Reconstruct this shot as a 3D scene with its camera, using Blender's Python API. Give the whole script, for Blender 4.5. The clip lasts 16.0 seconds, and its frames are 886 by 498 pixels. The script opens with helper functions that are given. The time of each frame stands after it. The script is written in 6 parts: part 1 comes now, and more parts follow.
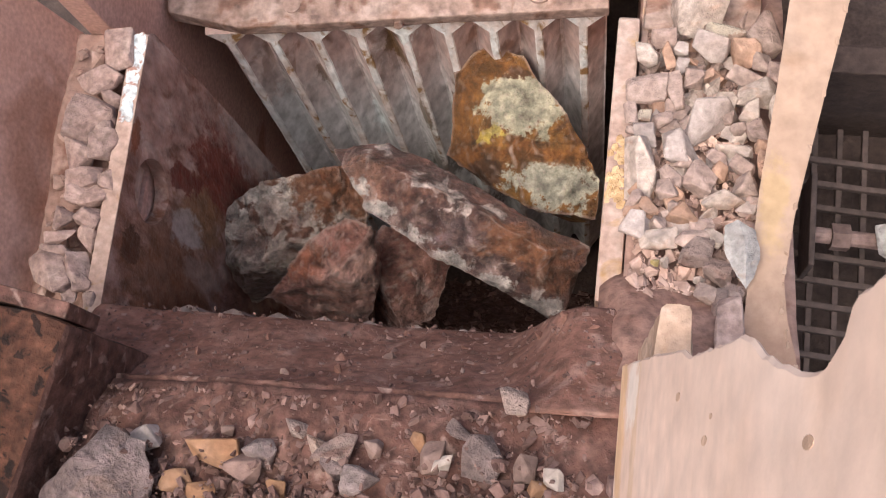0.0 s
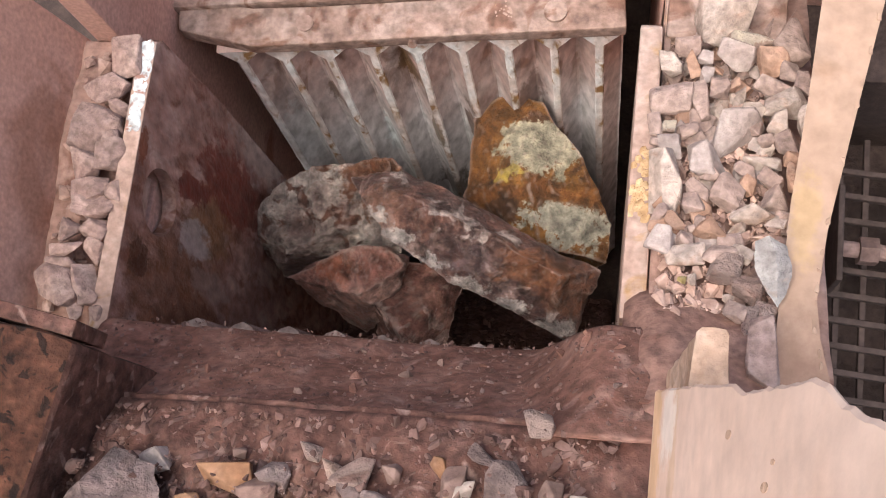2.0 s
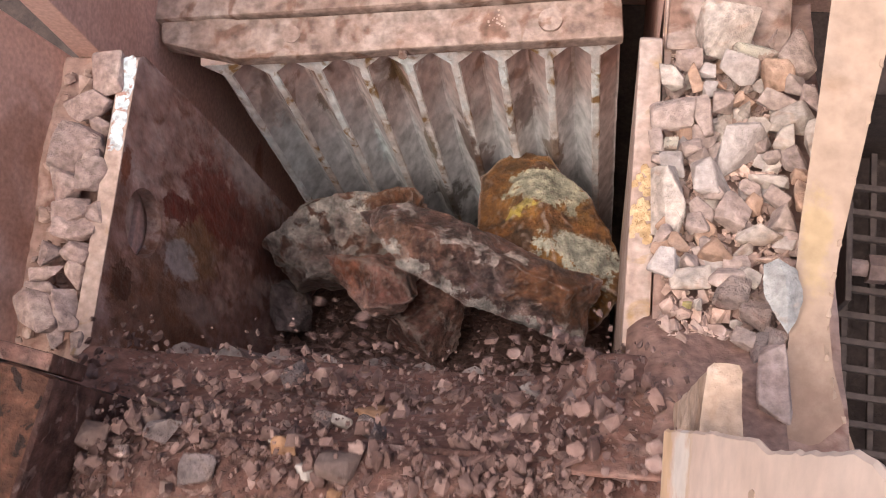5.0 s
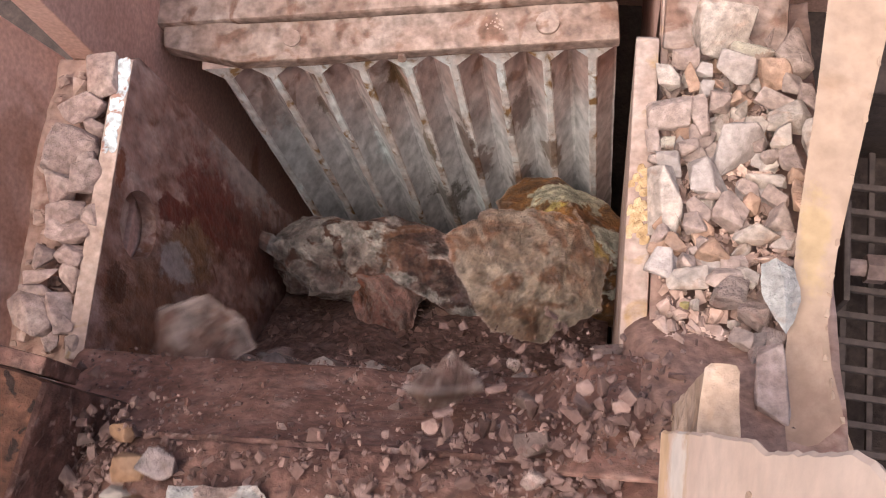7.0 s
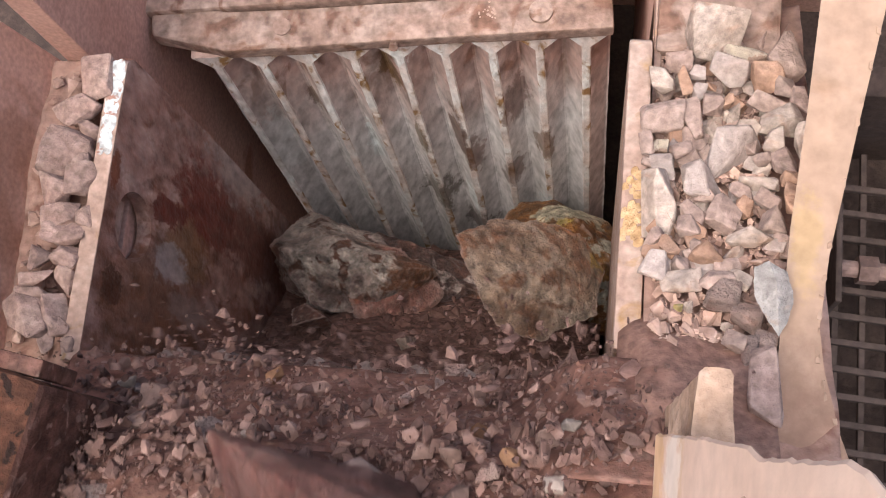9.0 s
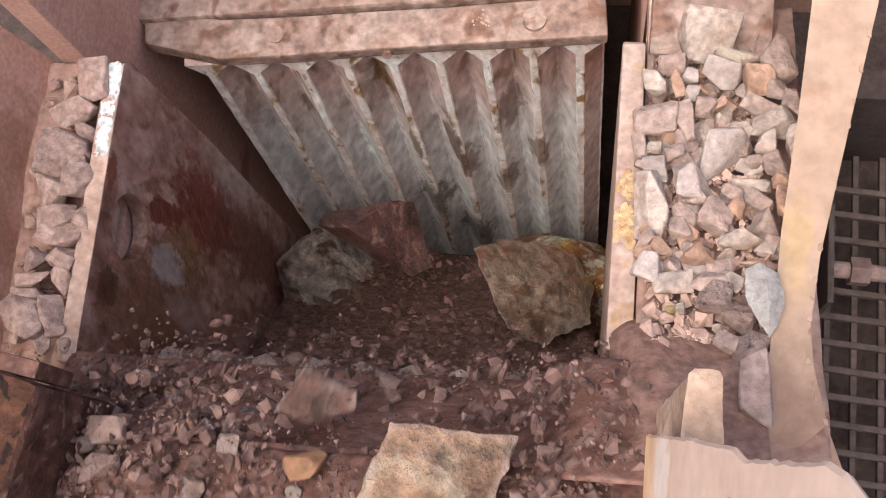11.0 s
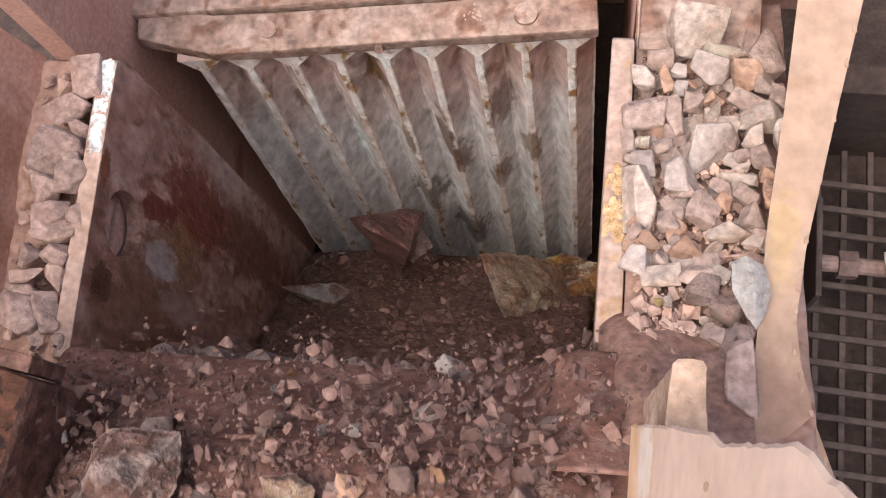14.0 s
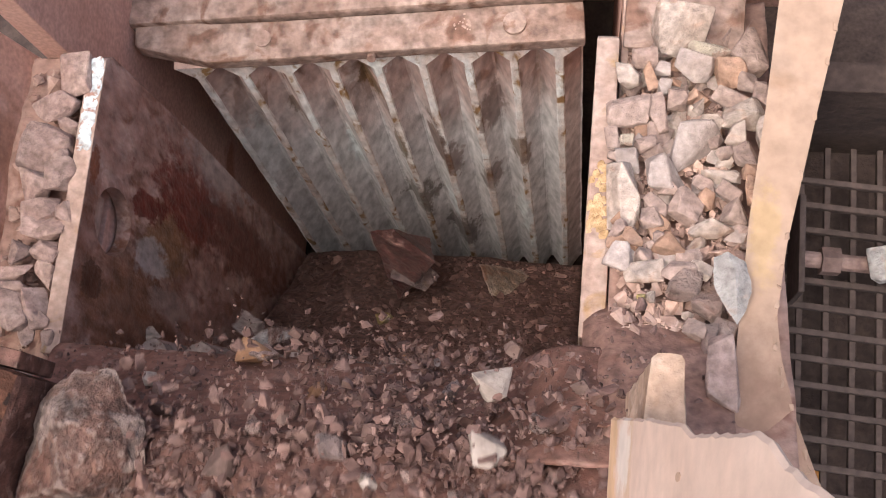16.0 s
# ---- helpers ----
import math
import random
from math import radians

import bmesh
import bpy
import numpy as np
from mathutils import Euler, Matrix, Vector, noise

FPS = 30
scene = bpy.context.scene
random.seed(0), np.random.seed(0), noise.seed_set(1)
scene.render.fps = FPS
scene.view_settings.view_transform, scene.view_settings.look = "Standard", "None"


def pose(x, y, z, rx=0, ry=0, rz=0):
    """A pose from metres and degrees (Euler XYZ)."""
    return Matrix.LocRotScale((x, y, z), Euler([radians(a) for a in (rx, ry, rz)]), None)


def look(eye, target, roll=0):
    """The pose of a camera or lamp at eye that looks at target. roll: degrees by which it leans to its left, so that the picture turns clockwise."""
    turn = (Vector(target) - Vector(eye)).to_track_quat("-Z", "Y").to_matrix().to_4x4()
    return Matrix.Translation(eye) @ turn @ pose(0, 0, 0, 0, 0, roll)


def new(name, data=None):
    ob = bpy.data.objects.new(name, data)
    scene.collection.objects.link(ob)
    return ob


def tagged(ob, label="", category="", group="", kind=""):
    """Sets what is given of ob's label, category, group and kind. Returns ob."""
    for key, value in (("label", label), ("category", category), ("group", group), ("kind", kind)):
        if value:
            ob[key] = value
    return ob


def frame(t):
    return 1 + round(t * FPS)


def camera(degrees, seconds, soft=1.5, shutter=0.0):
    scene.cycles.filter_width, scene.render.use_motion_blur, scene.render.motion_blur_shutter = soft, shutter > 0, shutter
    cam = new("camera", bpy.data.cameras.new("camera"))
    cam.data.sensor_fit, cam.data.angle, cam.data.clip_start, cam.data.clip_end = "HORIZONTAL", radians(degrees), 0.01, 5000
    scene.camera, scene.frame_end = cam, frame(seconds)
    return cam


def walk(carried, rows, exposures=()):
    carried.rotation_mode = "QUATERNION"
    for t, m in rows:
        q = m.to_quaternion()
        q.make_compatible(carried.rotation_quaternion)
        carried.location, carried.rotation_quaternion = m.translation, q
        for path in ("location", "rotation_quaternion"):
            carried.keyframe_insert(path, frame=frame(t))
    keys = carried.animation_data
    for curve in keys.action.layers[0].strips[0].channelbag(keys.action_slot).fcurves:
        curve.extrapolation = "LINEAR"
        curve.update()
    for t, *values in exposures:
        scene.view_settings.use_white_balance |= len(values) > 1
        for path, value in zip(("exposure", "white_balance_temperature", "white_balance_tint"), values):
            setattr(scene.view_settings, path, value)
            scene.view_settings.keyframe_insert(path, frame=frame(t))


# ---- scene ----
cam = camera(41.2, 16.0, soft=1.05, shutter=0.4)
PATH = [
    (0.0, 0.0424, -0.0850, 4.7112, 13.794, 7.008, 6.287),
    (0.5, 0.0273, -0.0614, 4.7123, 14.041, 6.946, 6.309),
    (1.0, 0.0078, -0.0509, 4.6664, 14.066, 7.068, 6.342),
    (1.5, 0.0018, -0.0577, 4.6489, 14.094, 7.072, 6.389),
    (2.0, 0.0053, -0.0539, 4.6570, 13.968, 7.124, 6.383),
    (2.5, 0.0020, -0.0503, 4.6441, 14.083, 7.125, 6.394),
    (3.0, 0.0037, -0.0340, 4.6132, 14.204, 7.208, 6.441),
    (3.5, 0.0061, -0.0205, 4.5948, 14.273, 7.169, 6.281),
    (4.0, -0.0121, -0.0082, 4.5836, 14.192, 6.927, 6.090),
    (6.5, -0.0079, -0.0046, 4.5873, 14.144, 6.938, 5.541),
    (7.0, -0.0070, -0.0043, 4.5724, 14.255, 6.927, 5.565),
    (7.5, -0.0042, 0.0019, 4.5646, 14.187, 6.825, 5.571),
    (8.0, -0.0054, 0.0020, 4.5612, 14.235, 6.768, 5.556),
    (8.5, -0.0119, 0.0017, 4.5767, 14.104, 6.628, 5.471),
    (11.0, -0.0037, 0.0033, 4.5974, 14.042, 6.461, 5.368),
    (11.5, -0.0014, 0.0018, 4.6056, 14.008, 6.457, 5.299),
    (12.0, -0.0020, -0.0017, 4.6027, 14.061, 6.480, 5.360),
    (12.5, 0.0000, 0.0000, 4.6000, 13.973, 6.424, 5.304),
    (13.0, 0.0067, 0.0014, 4.5987, 14.042, 6.444, 5.319),
    (13.5, 0.0029, -0.0017, 4.5981, 13.911, 6.351, 5.310),
    (14.0, 0.0117, -0.0063, 4.6083, 13.970, 6.407, 5.183),
    (14.5, 0.0212, -0.0085, 4.6142, 13.988, 6.264, 5.161),
    (15.0, 0.0275, -0.0066, 4.5974, 13.825, 6.328, 5.115),
    (15.5, 0.0359, -0.0020, 4.6281, 13.844, 6.188, 5.116),
    (16.0, 0.0276, -0.0109, 4.6247, 13.830, 6.132, 5.089),
]
walk(cam, [(t, pose(x, y, z, rx, ry, rz)) for t, x, y, z, rx, ry, rz in PATH], exposures=[(0.0, 0.93, 6300, 7), (16.0, 0.93, 6300, 7)])

# ---- light ----
SUN_AZ, SUN_EL = radians(216), radians(69)     # compass: 0 = +y, clockwise
world = bpy.data.worlds.new("sky_world")
scene.world = world
world.use_nodes = True
wn = world.node_tree.nodes
sky = wn.new("ShaderNodeTexSky")
sky.sky_type = "NISHITA"
sky.sun_disc = False
sky.sun_elevation, sky.sun_rotation = SUN_EL, SUN_AZ
sky.dust_density = 8.0
world.node_tree.links.new(sky.outputs[0], wn["Background"].inputs[0])
wn["Background"].inputs[1].default_value = 0.15
sun_dir = Vector((math.sin(SUN_AZ) * math.cos(SUN_EL), math.cos(SUN_AZ) * math.cos(SUN_EL), math.sin(SUN_EL)))
lamp = bpy.data.lights.new("sun", "SUN")
lamp.energy, lamp.angle, lamp.color = 0.95, radians(42), (1.0, 0.92, 0.85)
sun = new("sun", lamp)
sun.matrix_world = look(sun_dir * 30, (0, 0, 0))


# ---- materials ----
def surface(name, colors, scale=6.0, rough=0.85, metal=0.0, bump=0.4, fine=60.0, per_object=0.0, stains=None, stain_amount=0.5, stretch=(1, 1, 1), edge=0.10, worn=None, grit=0.25, crag=0.0, spots=()):
    """A worn surface: a ramp of colours over noise, a stain layer of its own shape, fine grain and relief."""
    m = bpy.data.materials.new(name)
    m.use_nodes = True
    nt = m.node_tree
    n, l = nt.nodes, nt.links
    bsdf = n["Principled BSDF"]
    tc = n.new("ShaderNodeTexCoord")
    mp = n.new("ShaderNodeMapping")
    mp.inputs["Scale"].default_value = stretch
    l.new(tc.outputs["Object"], mp.inputs["Vector"])
    info = n.new("ShaderNodeObjectInfo")
    add = n.new("ShaderNodeVectorMath")
    add.operation = "MULTIPLY_ADD"
    l.new(info.outputs["Random"], add.inputs[0])
    add.inputs[1].default_value = (37.0, 19.0, 53.0)
    l.new(mp.outputs[0], add.inputs[2])
    vec = add.outputs[0]
    big = n.new("ShaderNodeTexNoise")
    big.inputs["Scale"].default_value, big.inputs["Detail"].default_value, big.inputs["Roughness"].default_value = scale, 7, 0.62
    l.new(vec, big.inputs["Vector"])
    ramp = n.new("ShaderNodeValToRGB")
    els = ramp.color_ramp.elements
    while len(els) < len(colors):
        els.new(0.5)
    for k, c in enumerate(colors):
        els[k].position = 0.32 + 0.36 * k / max(1, len(colors) - 1)
        els[k].color = (*c, 1)
    l.new(big.outputs["Fac"], ramp.inputs[0])
    col = ramp.outputs[0]
    if stains:
        sn = n.new("ShaderNodeTexNoise")
        sn.inputs["Scale"].default_value, sn.inputs["Detail"].default_value, sn.inputs["Distortion"].default_value = scale * 1.7, 9, 0.6
        sh = n.new("ShaderNodeVectorMath")
        sh.inputs[1].default_value = (11.3, 4.1, 7.7)
        l.new(vec, sh.inputs[0])
        l.new(sh.outputs[0], sn.inputs["Vector"])
        sr = n.new("ShaderNodeValToRGB")
        sr.color_ramp.elements[0].position, sr.color_ramp.elements[1].position = 0.62 - 0.24 * stain_amount, 0.62 - 0.24 * stain_amount + edge
        l.new(sn.outputs["Fac"], sr.inputs[0])
        mx = n.new("ShaderNodeMixRGB")
        l.new(sr.outputs[0], mx.inputs[0])
        l.new(col, mx.inputs[1])
        mx.inputs[2].default_value = (*stains, 1)
        col = mx.outputs[0]
    if worn:
        # steel rubbed bright by the stone from a given depth down, with a ragged border; lightened further in place of
        # chamber haze
        color, top, low = worn
        sep = n.new("ShaderNodeSeparateXYZ")
        l.new(tc.outputs["Object"], sep.inputs[0])
        jag = n.new("ShaderNodeMath")
        jag.operation = "MULTIPLY_ADD"
        jag.inputs[1].default_value = -0.7
        l.new(big.outputs["Fac"], jag.inputs[0])
        l.new(sep.outputs["Z"], jag.inputs[2])
        wr = n.new("ShaderNodeMapRange")
        wr.inputs[1].default_value, wr.inputs[2].default_value = top - 0.35, low - 0.35
        wr.inputs[4].default_value = 0.68
        l.new(jag.outputs[0], wr.inputs[0])
        wm = n.new("ShaderNodeMixRGB")
        l.new(wr.outputs[0], wm.inputs[0])
        l.new(col, wm.inputs[1])
        wm.inputs[2].default_value = (*color, 1)
        col = wm.outputs[0]
    for center, radii, color, strength, soft in spots:
        # a ragged patch of its own colour at one place on the thing
        off = n.new("ShaderNodeVectorMath")
        off.operation = "SUBTRACT"
        l.new(tc.outputs["Object"], off.inputs[0])
        off.inputs[1].default_value = center
        div = n.new("ShaderNodeVectorMath")
        div.operation = "DIVIDE"
        l.new(off.outputs[0], div.inputs[0])
        div.inputs[1].default_value = radii
        far = n.new("ShaderNodeVectorMath")
        far.operation = "LENGTH"
        l.new(div.outputs[0], far.inputs[0])
        rag = n.new("ShaderNodeTexNoise")
        rag.inputs["Scale"].default_value, rag.inputs["Detail"].default_value, rag.inputs["Roughness"].default_value = 18.0, 10, 0.72
        l.new(mp.outputs[0], rag.inputs["Vector"])
        jog = n.new("ShaderNodeMath")
        jog.operation = "MULTIPLY_ADD"
        jog.inputs[1].default_value = 2.6
        l.new(rag.outputs["Fac"], jog.inputs[0])
        l.new(far.outputs["Value"], jog.inputs[2])
        cov = n.new("ShaderNodeMapRange")
        cov.inputs[1].default_value, cov.inputs[2].default_value, cov.inputs[3].default_value, cov.inputs[4].default_value = 2.02 - soft, 2.02 + soft, strength, 0.0
        l.new(jog.outputs[0], cov.inputs[0])
        sm = n.new("ShaderNodeMixRGB")
        l.new(cov.outputs[0], sm.inputs[0])
        l.new(col, sm.inputs[1])
        sm.inputs[2].default_value = (*color, 1)
        col = sm.outputs[0]
    grain = n.new("ShaderNodeTexNoise")
    grain.inputs["Scale"].default_value, grain.inputs["Detail"].default_value = fine, 6
    l.new(vec, grain.inputs["Vector"])
    gr = n.new("ShaderNodeMapRange")
    gr.inputs[1].default_value, gr.inputs[2].default_value, gr.inputs[3].default_value, gr.inputs[4].default_value = 0.3, 0.7, 1 - grit, 1 + grit
    l.new(grain.outputs["Fac"], gr.inputs[0])
    mul = n.new("ShaderNodeVectorMath")
    mul.operation = "SCALE"
    l.new(col, mul.inputs[0])
    l.new(gr.outputs[0], mul.inputs["Scale"])
    col = mul.outputs[0]
    if per_object:
        hs = n.new("ShaderNodeHueSaturation")
        vr = n.new("ShaderNodeMapRange")
        vr.inputs[3].default_value, vr.inputs[4].default_value = 1 - per_object, 1 + per_object
        l.new(info.outputs["Random"], vr.inputs[0])
        l.new(vr.outputs[0], hs.inputs["Value"])
        l.new(col, hs.inputs["Color"])
        col = hs.outputs[0]
    l.new(col, bsdf.inputs["Base Color"])
    bsdf.inputs["Roughness"].default_value = rough
    bsdf.inputs["Metallic"].default_value = metal
    bsdf.inputs["Specular IOR Level"].default_value = 0.3
    bm1 = n.new("ShaderNodeBump")
    bm1.inputs["Strength"].default_value, bm1.inputs["Distance"].default_value = bump, 0.012
    l.new(big.outputs["Fac"], bm1.inputs["Height"])
    bm2 = n.new("ShaderNodeBump")
    bm2.inputs["Strength"].default_value, bm2.inputs["Distance"].default_value = bump, 0.003
    l.new(grain.outputs["Fac"], bm2.inputs["Height"])
    l.new(bm1.outputs[0], bm2.inputs["Normal"])
    l.new(bm2.outputs[0], bsdf.inputs["Normal"])
    if crag:
        # broken faces: cracked cells and ledges at hand size, with darker cracks
        vor = n.new("ShaderNodeTexVoronoi")
        vor.feature = "DISTANCE_TO_EDGE"
        vor.inputs["Scale"].default_value = scale * 1.6
        warp = n.new("ShaderNodeVectorMath")
        warp.operation = "MULTIPLY_ADD"
        l.new(big.outputs["Color"], warp.inputs[0])
        warp.inputs[1].default_value = (0.25, 0.25, 0.25)
        l.new(vec, warp.inputs[2])
        l.new(warp.outputs[0], vor.inputs["Vector"])
        cut = n.new("ShaderNodeMapRange")
        cut.inputs[1].default_value, cut.inputs[2].default_value = 0.0, 0.07
        l.new(vor.outputs["Distance"], cut.inputs[0])
        med = n.new("ShaderNodeTexNoise")
        med.inputs["Scale"].default_value, med.inputs["Detail"].default_value, med.inputs["Roughness"].default_value = scale * 3.2, 8, 0.7
        l.new(vec, med.inputs["Vector"])
        b3 = n.new("ShaderNodeBump")
        b3.inputs["Strength"].default_value, b3.inputs["Distance"].default_value = crag, 0.05
        l.new(med.outputs["Fac"], b3.inputs["Height"])
        l.new(bm1.outputs[0], b3.inputs["Normal"])
        b4 = n.new("ShaderNodeBump")
        b4.inputs["Strength"].default_value, b4.inputs["Distance"].default_value = crag * 0.6, 0.006
        l.new(cut.outputs[0], b4.inputs["Height"])
        l.new(b3.outputs[0], b4.inputs["Normal"])
        l.new(b4.outputs[0], bm2.inputs["Normal"])
        sp = n.new("ShaderNodeMapRange")
        sp.inputs[1].default_value, sp.inputs[2].default_value, sp.inputs[3].default_value, sp.inputs[4].default_value = 0.35, 0.62, 1 - 0.62 * crag, 1 + 0.45 * crag
        l.new(med.outputs["Fac"], sp.inputs[0])
        sc = n.new("ShaderNodeVectorMath")
        sc.operation = "SCALE"
        l.new(col, sc.inputs[0])
        l.new(sp.outputs[0], sc.inputs["Scale"])
        l.new(sc.outputs[0], bsdf.inputs["Base Color"])
        if crag >= 0.7:
            bsdf.inputs["Specular IOR Level"].default_value = 0.55
        if crag >= 0.8:
            # bruised pale edges
            geo = n.new("ShaderNodeNewGeometry")
            pe = n.new("ShaderNodeMapRange")
            pe.inputs[1].default_value, pe.inputs[2].default_value, pe.inputs[4].default_value = 0.508, 0.55, 0.55
            l.new(geo.outputs["Pointiness"], pe.inputs[0])
            em = n.new("ShaderNodeMixRGB")
            l.new(pe.outputs[0], em.inputs[0])
            l.new(sc.outputs[0], em.inputs[1])
            em.inputs[2].default_value = (0.50, 0.38, 0.34, 1)
            l.new(em.outputs[0], bsdf.inputs["Base Color"])
    return m


DUST = (0.40, 0.235, 0.185)
M = {}
M["wall_dust"] = surface("dusty_wall_steel", [(0.467, 0.271, 0.217), (0.552, 0.340, 0.281), (0.604, 0.393, 0.329)], 2.2, bump=0.15, fine=90, stains=(0.382, 0.202, 0.149), stain_amount=0.25, grit=0.18)
CHEEK_SPOTS = [
    ((0, 0.40, 2.00), (1, 0.30, 0.42), (0.190, 0.088, 0.048), 0.8, 0.25),
    ((0, 0.62, 1.87), (1, 0.13, 0.24), (0.24, 0.125, 0.055), 0.75, 0.12),
    ((0, 0.76, 1.70), (1, 0.13, 0.40), (0.19, 0.040, 0.028), 0.95, 0.15),
    ((0, 0.66, 2.02), (1, 0.05, 0.14), (0.17, 0.035, 0.026), 0.95, 0.08),
    ((0, 0.76, 1.25), (1, 0.13, 0.55), (0.15, 0.055, 0.040), 0.85, 0.2),
    ((0, 0.55, 1.95), (1, 0.060, 0.15), (0.50, 0.47, 0.47), 0.65, 0.14),
    ((0, 0.47, 1.80), (1, 0.05, 0.18), (0.38, 0.30, 0.27), 0.6, 0.14),
    ((0, 0.93, 1.53), (1, 0.12, 0.36), (0.50, 0.44, 0.43), 0.7, 0.2),
    ((0, 0.44, 2.27), (1, 0.05, 0.07), (0.10, 0.045, 0.030), 0.9, 0.08),
    ((0, 0.66, 2.345), (1, 0.06, 0.035), (0.24, 0.07, 0.03), 0.9, 0.08),
    ((0, 0.33, 1.75), (1, 0.10, 0.5), (0.16, 0.07, 0.042), 0.8, 0.2),
]
M["cheek"] = surface("worn_cheek_steel", [(0.235, 0.120, 0.094), (0.390, 0.240, 0.203), (0.540, 0.395, 0.355)], 12, rough=0.42, bump=1.3, fine=34, stains=(0.215, 0.092, 0.062), stain_amount=0.45, stretch=(1, 1.0, 0.5), edge=0.14, grit=0.32, spots=CHEEK_SPOTS)
M["strip"] = surface("dusty_plate_edge", [(0.324, 0.211, 0.171), (0.396, 0.275, 0.230), (0.450, 0.351, 0.306)], 9, bump=0.4, stains=(0.342, 0.207, 0.099), stain_amount=0.12)
M["paintscrape"] = surface("pale_blue_scrape", [(0.42, 0.40, 0.40), (0.58, 0.62, 0.64), (0.66, 0.72, 0.74)], 30, bump=0.5, stains=(0.35, 0.2, 0.16), stain_amount=0.35)
JAW_SPOTS = [
    ((-0.045, -0.047, -0.225), (0.030, 1, 0.130), (0.160, 0.085, 0.030), 0.85, 0.12),
    ((-0.018, -0.072, -0.556), (0.022, 1, 0.117), (0.150, 0.090, 0.040), 0.80, 0.12),
    ((-0.012, -0.105, -1.007), (0.075, 1, 0.156), (0.100, 0.075, 0.055), 0.80, 0.12),
    ((0.090, -0.073, -0.570), (0.033, 1, 0.208), (0.120, 0.060, 0.040), 0.85, 0.12),
    ((0.118, -0.082, -0.698), (0.045, 1, 0.156), (0.140, 0.075, 0.060), 0.70, 0.12),
    ((0.262, -0.060, -0.402), (0.053, 1, 0.156), (0.150, 0.080, 0.065), 0.70, 0.12),
    ((0.330, -0.078, -0.641), (0.030, 1, 0.156), (0.160, 0.090, 0.055), 0.80, 0.12),
    ((0.097, -0.131, -1.351), (0.075, 1, 0.182), (0.080, 0.050, 0.040), 0.75, 0.12),
    ((0.227, -0.093, -0.845), (0.045, 1, 0.130), (0.130, 0.070, 0.055), 0.70, 0.12),
    ((-0.272, -0.058, -0.370), (0.030, 1, 0.078), (0.170, 0.100, 0.060), 0.70, 0.12),
    ((-0.165, -0.079, -0.661), (0.022, 1, 0.195), (0.700, 0.740, 0.750), 0.90, 0.12),
    ((-0.453, -0.073, -0.582), (0.090, 1, 0.260), (0.560, 0.570, 0.580), 0.70, 0.12),
    ((0.083, -0.110, -1.071), (0.018, 1, 0.182), (0.720, 0.750, 0.760), 0.90, 0.12),
    ((0.319, -0.120, -1.209), (0.030, 1, 0.208), (0.720, 0.750, 0.760), 0.90, 0.12),
    ((-0.020, -0.035, -0.071), (0.045, 1, 0.065), (0.720, 0.740, 0.740), 0.80, 0.12),
]
M["jaw"] = surface("worn_jaw_steel", [(0.36, 0.235, 0.207), (0.48, 0.345, 0.312), (0.60, 0.48, 0.445)], 6.5, rough=0.5, bump=0.7, fine=30, stains=(0.25, 0.140, 0.105), stain_amount=0.30, stretch=(1, 1, 0.6), edge=0.08, worn=((0.68, 0.71, 0.735), -0.12, -0.60), grit=0.35, spots=JAW_SPOTS)
M["jaw_dust"] = surface("dust_coated_jaw_steel", [(0.215, 0.138, 0.113), (0.285, 0.197, 0.166), (0.365, 0.275, 0.240)], 8, bump=0.9, fine=40, stains=(0.185, 0.105, 0.078), stain_amount=0.4, edge=0.10, grit=0.4)
M["dirt"] = surface("red_brown_dirt", [(0.110, 0.050, 0.037), (0.162, 0.079, 0.060), (0.205, 0.112, 0.090)], 11, bump=0.9, fine=46, stains=(0.225, 0.135, 0.112), stain_amount=0.2, edge=0.12, grit=0.4)
# first spot: dirt and painted shade that darken the rib's near end
M["beam"] = surface("tan_painted_steel_under_dust", [(0.335, 0.222, 0.160), (0.365, 0.246, 0.182), (0.385, 0.270, 0.208)], 5.0, bump=0.3, fine=30, stains=(0.30, 0.190, 0.130), stain_amount=0.3, edge=0.2, grit=0.18, spots=[((0.30, 0.16, 2.84), (0.10, 0.16, 1), (0.26, 0.155, 0.115), 0.8, 0.4), ((0.285, 0.47, 2.84), (0.03, 0.10, 1), (0.42, 0.28, 0.14), 0.6, 0.2)])
PALE_SPOTS = [((0.02, 0.06, 0.03), (1, 0.22, 0.045), (0.58, 0.36, 0.19), 0.7, 0.15), ((0.05, 0.00, 0.16), (1, 0.26, 0.03), (0.54, 0.36, 0.22), 0.5, 0.2), ((0.05, 0.09, 0.12), (1, 0.06, 0.06), (0.70, 0.62, 0.56), 0.7, 0.15)]
M["pale"] = surface("pale_dusty_hopper_steel", [(0.60, 0.425, 0.34), (0.645, 0.47, 0.385), (0.665, 0.50, 0.42)], 3.5, bump=0.25, fine=26, stains=(0.56, 0.375, 0.275), stain_amount=0.25, edge=0.2, grit=0.12, spots=PALE_SPOTS)
M["upright"] = surface("pale_broken_stone", [(0.32, 0.21, 0.15), (0.40, 0.275, 0.205), (0.46, 0.34, 0.27)], 14, bump=0.7, fine=50, stains=(0.33, 0.215, 0.15), stain_amount=0.3, grit=0.25)
M["pale_smudge"] = surface("brown_smudge_on_pale_steel", [(0.42, 0.27, 0.19), (0.50, 0.34, 0.25)], 30, bump=0.4)
M["r_slate"] = surface("pale_slate_stone", [(0.28, 0.245, 0.23), (0.335, 0.305, 0.29), (0.39, 0.36, 0.345)], 14, bump=0.6, fine=60, stains=(0.36, 0.28, 0.24), stain_amount=0.25, crag=0.35)
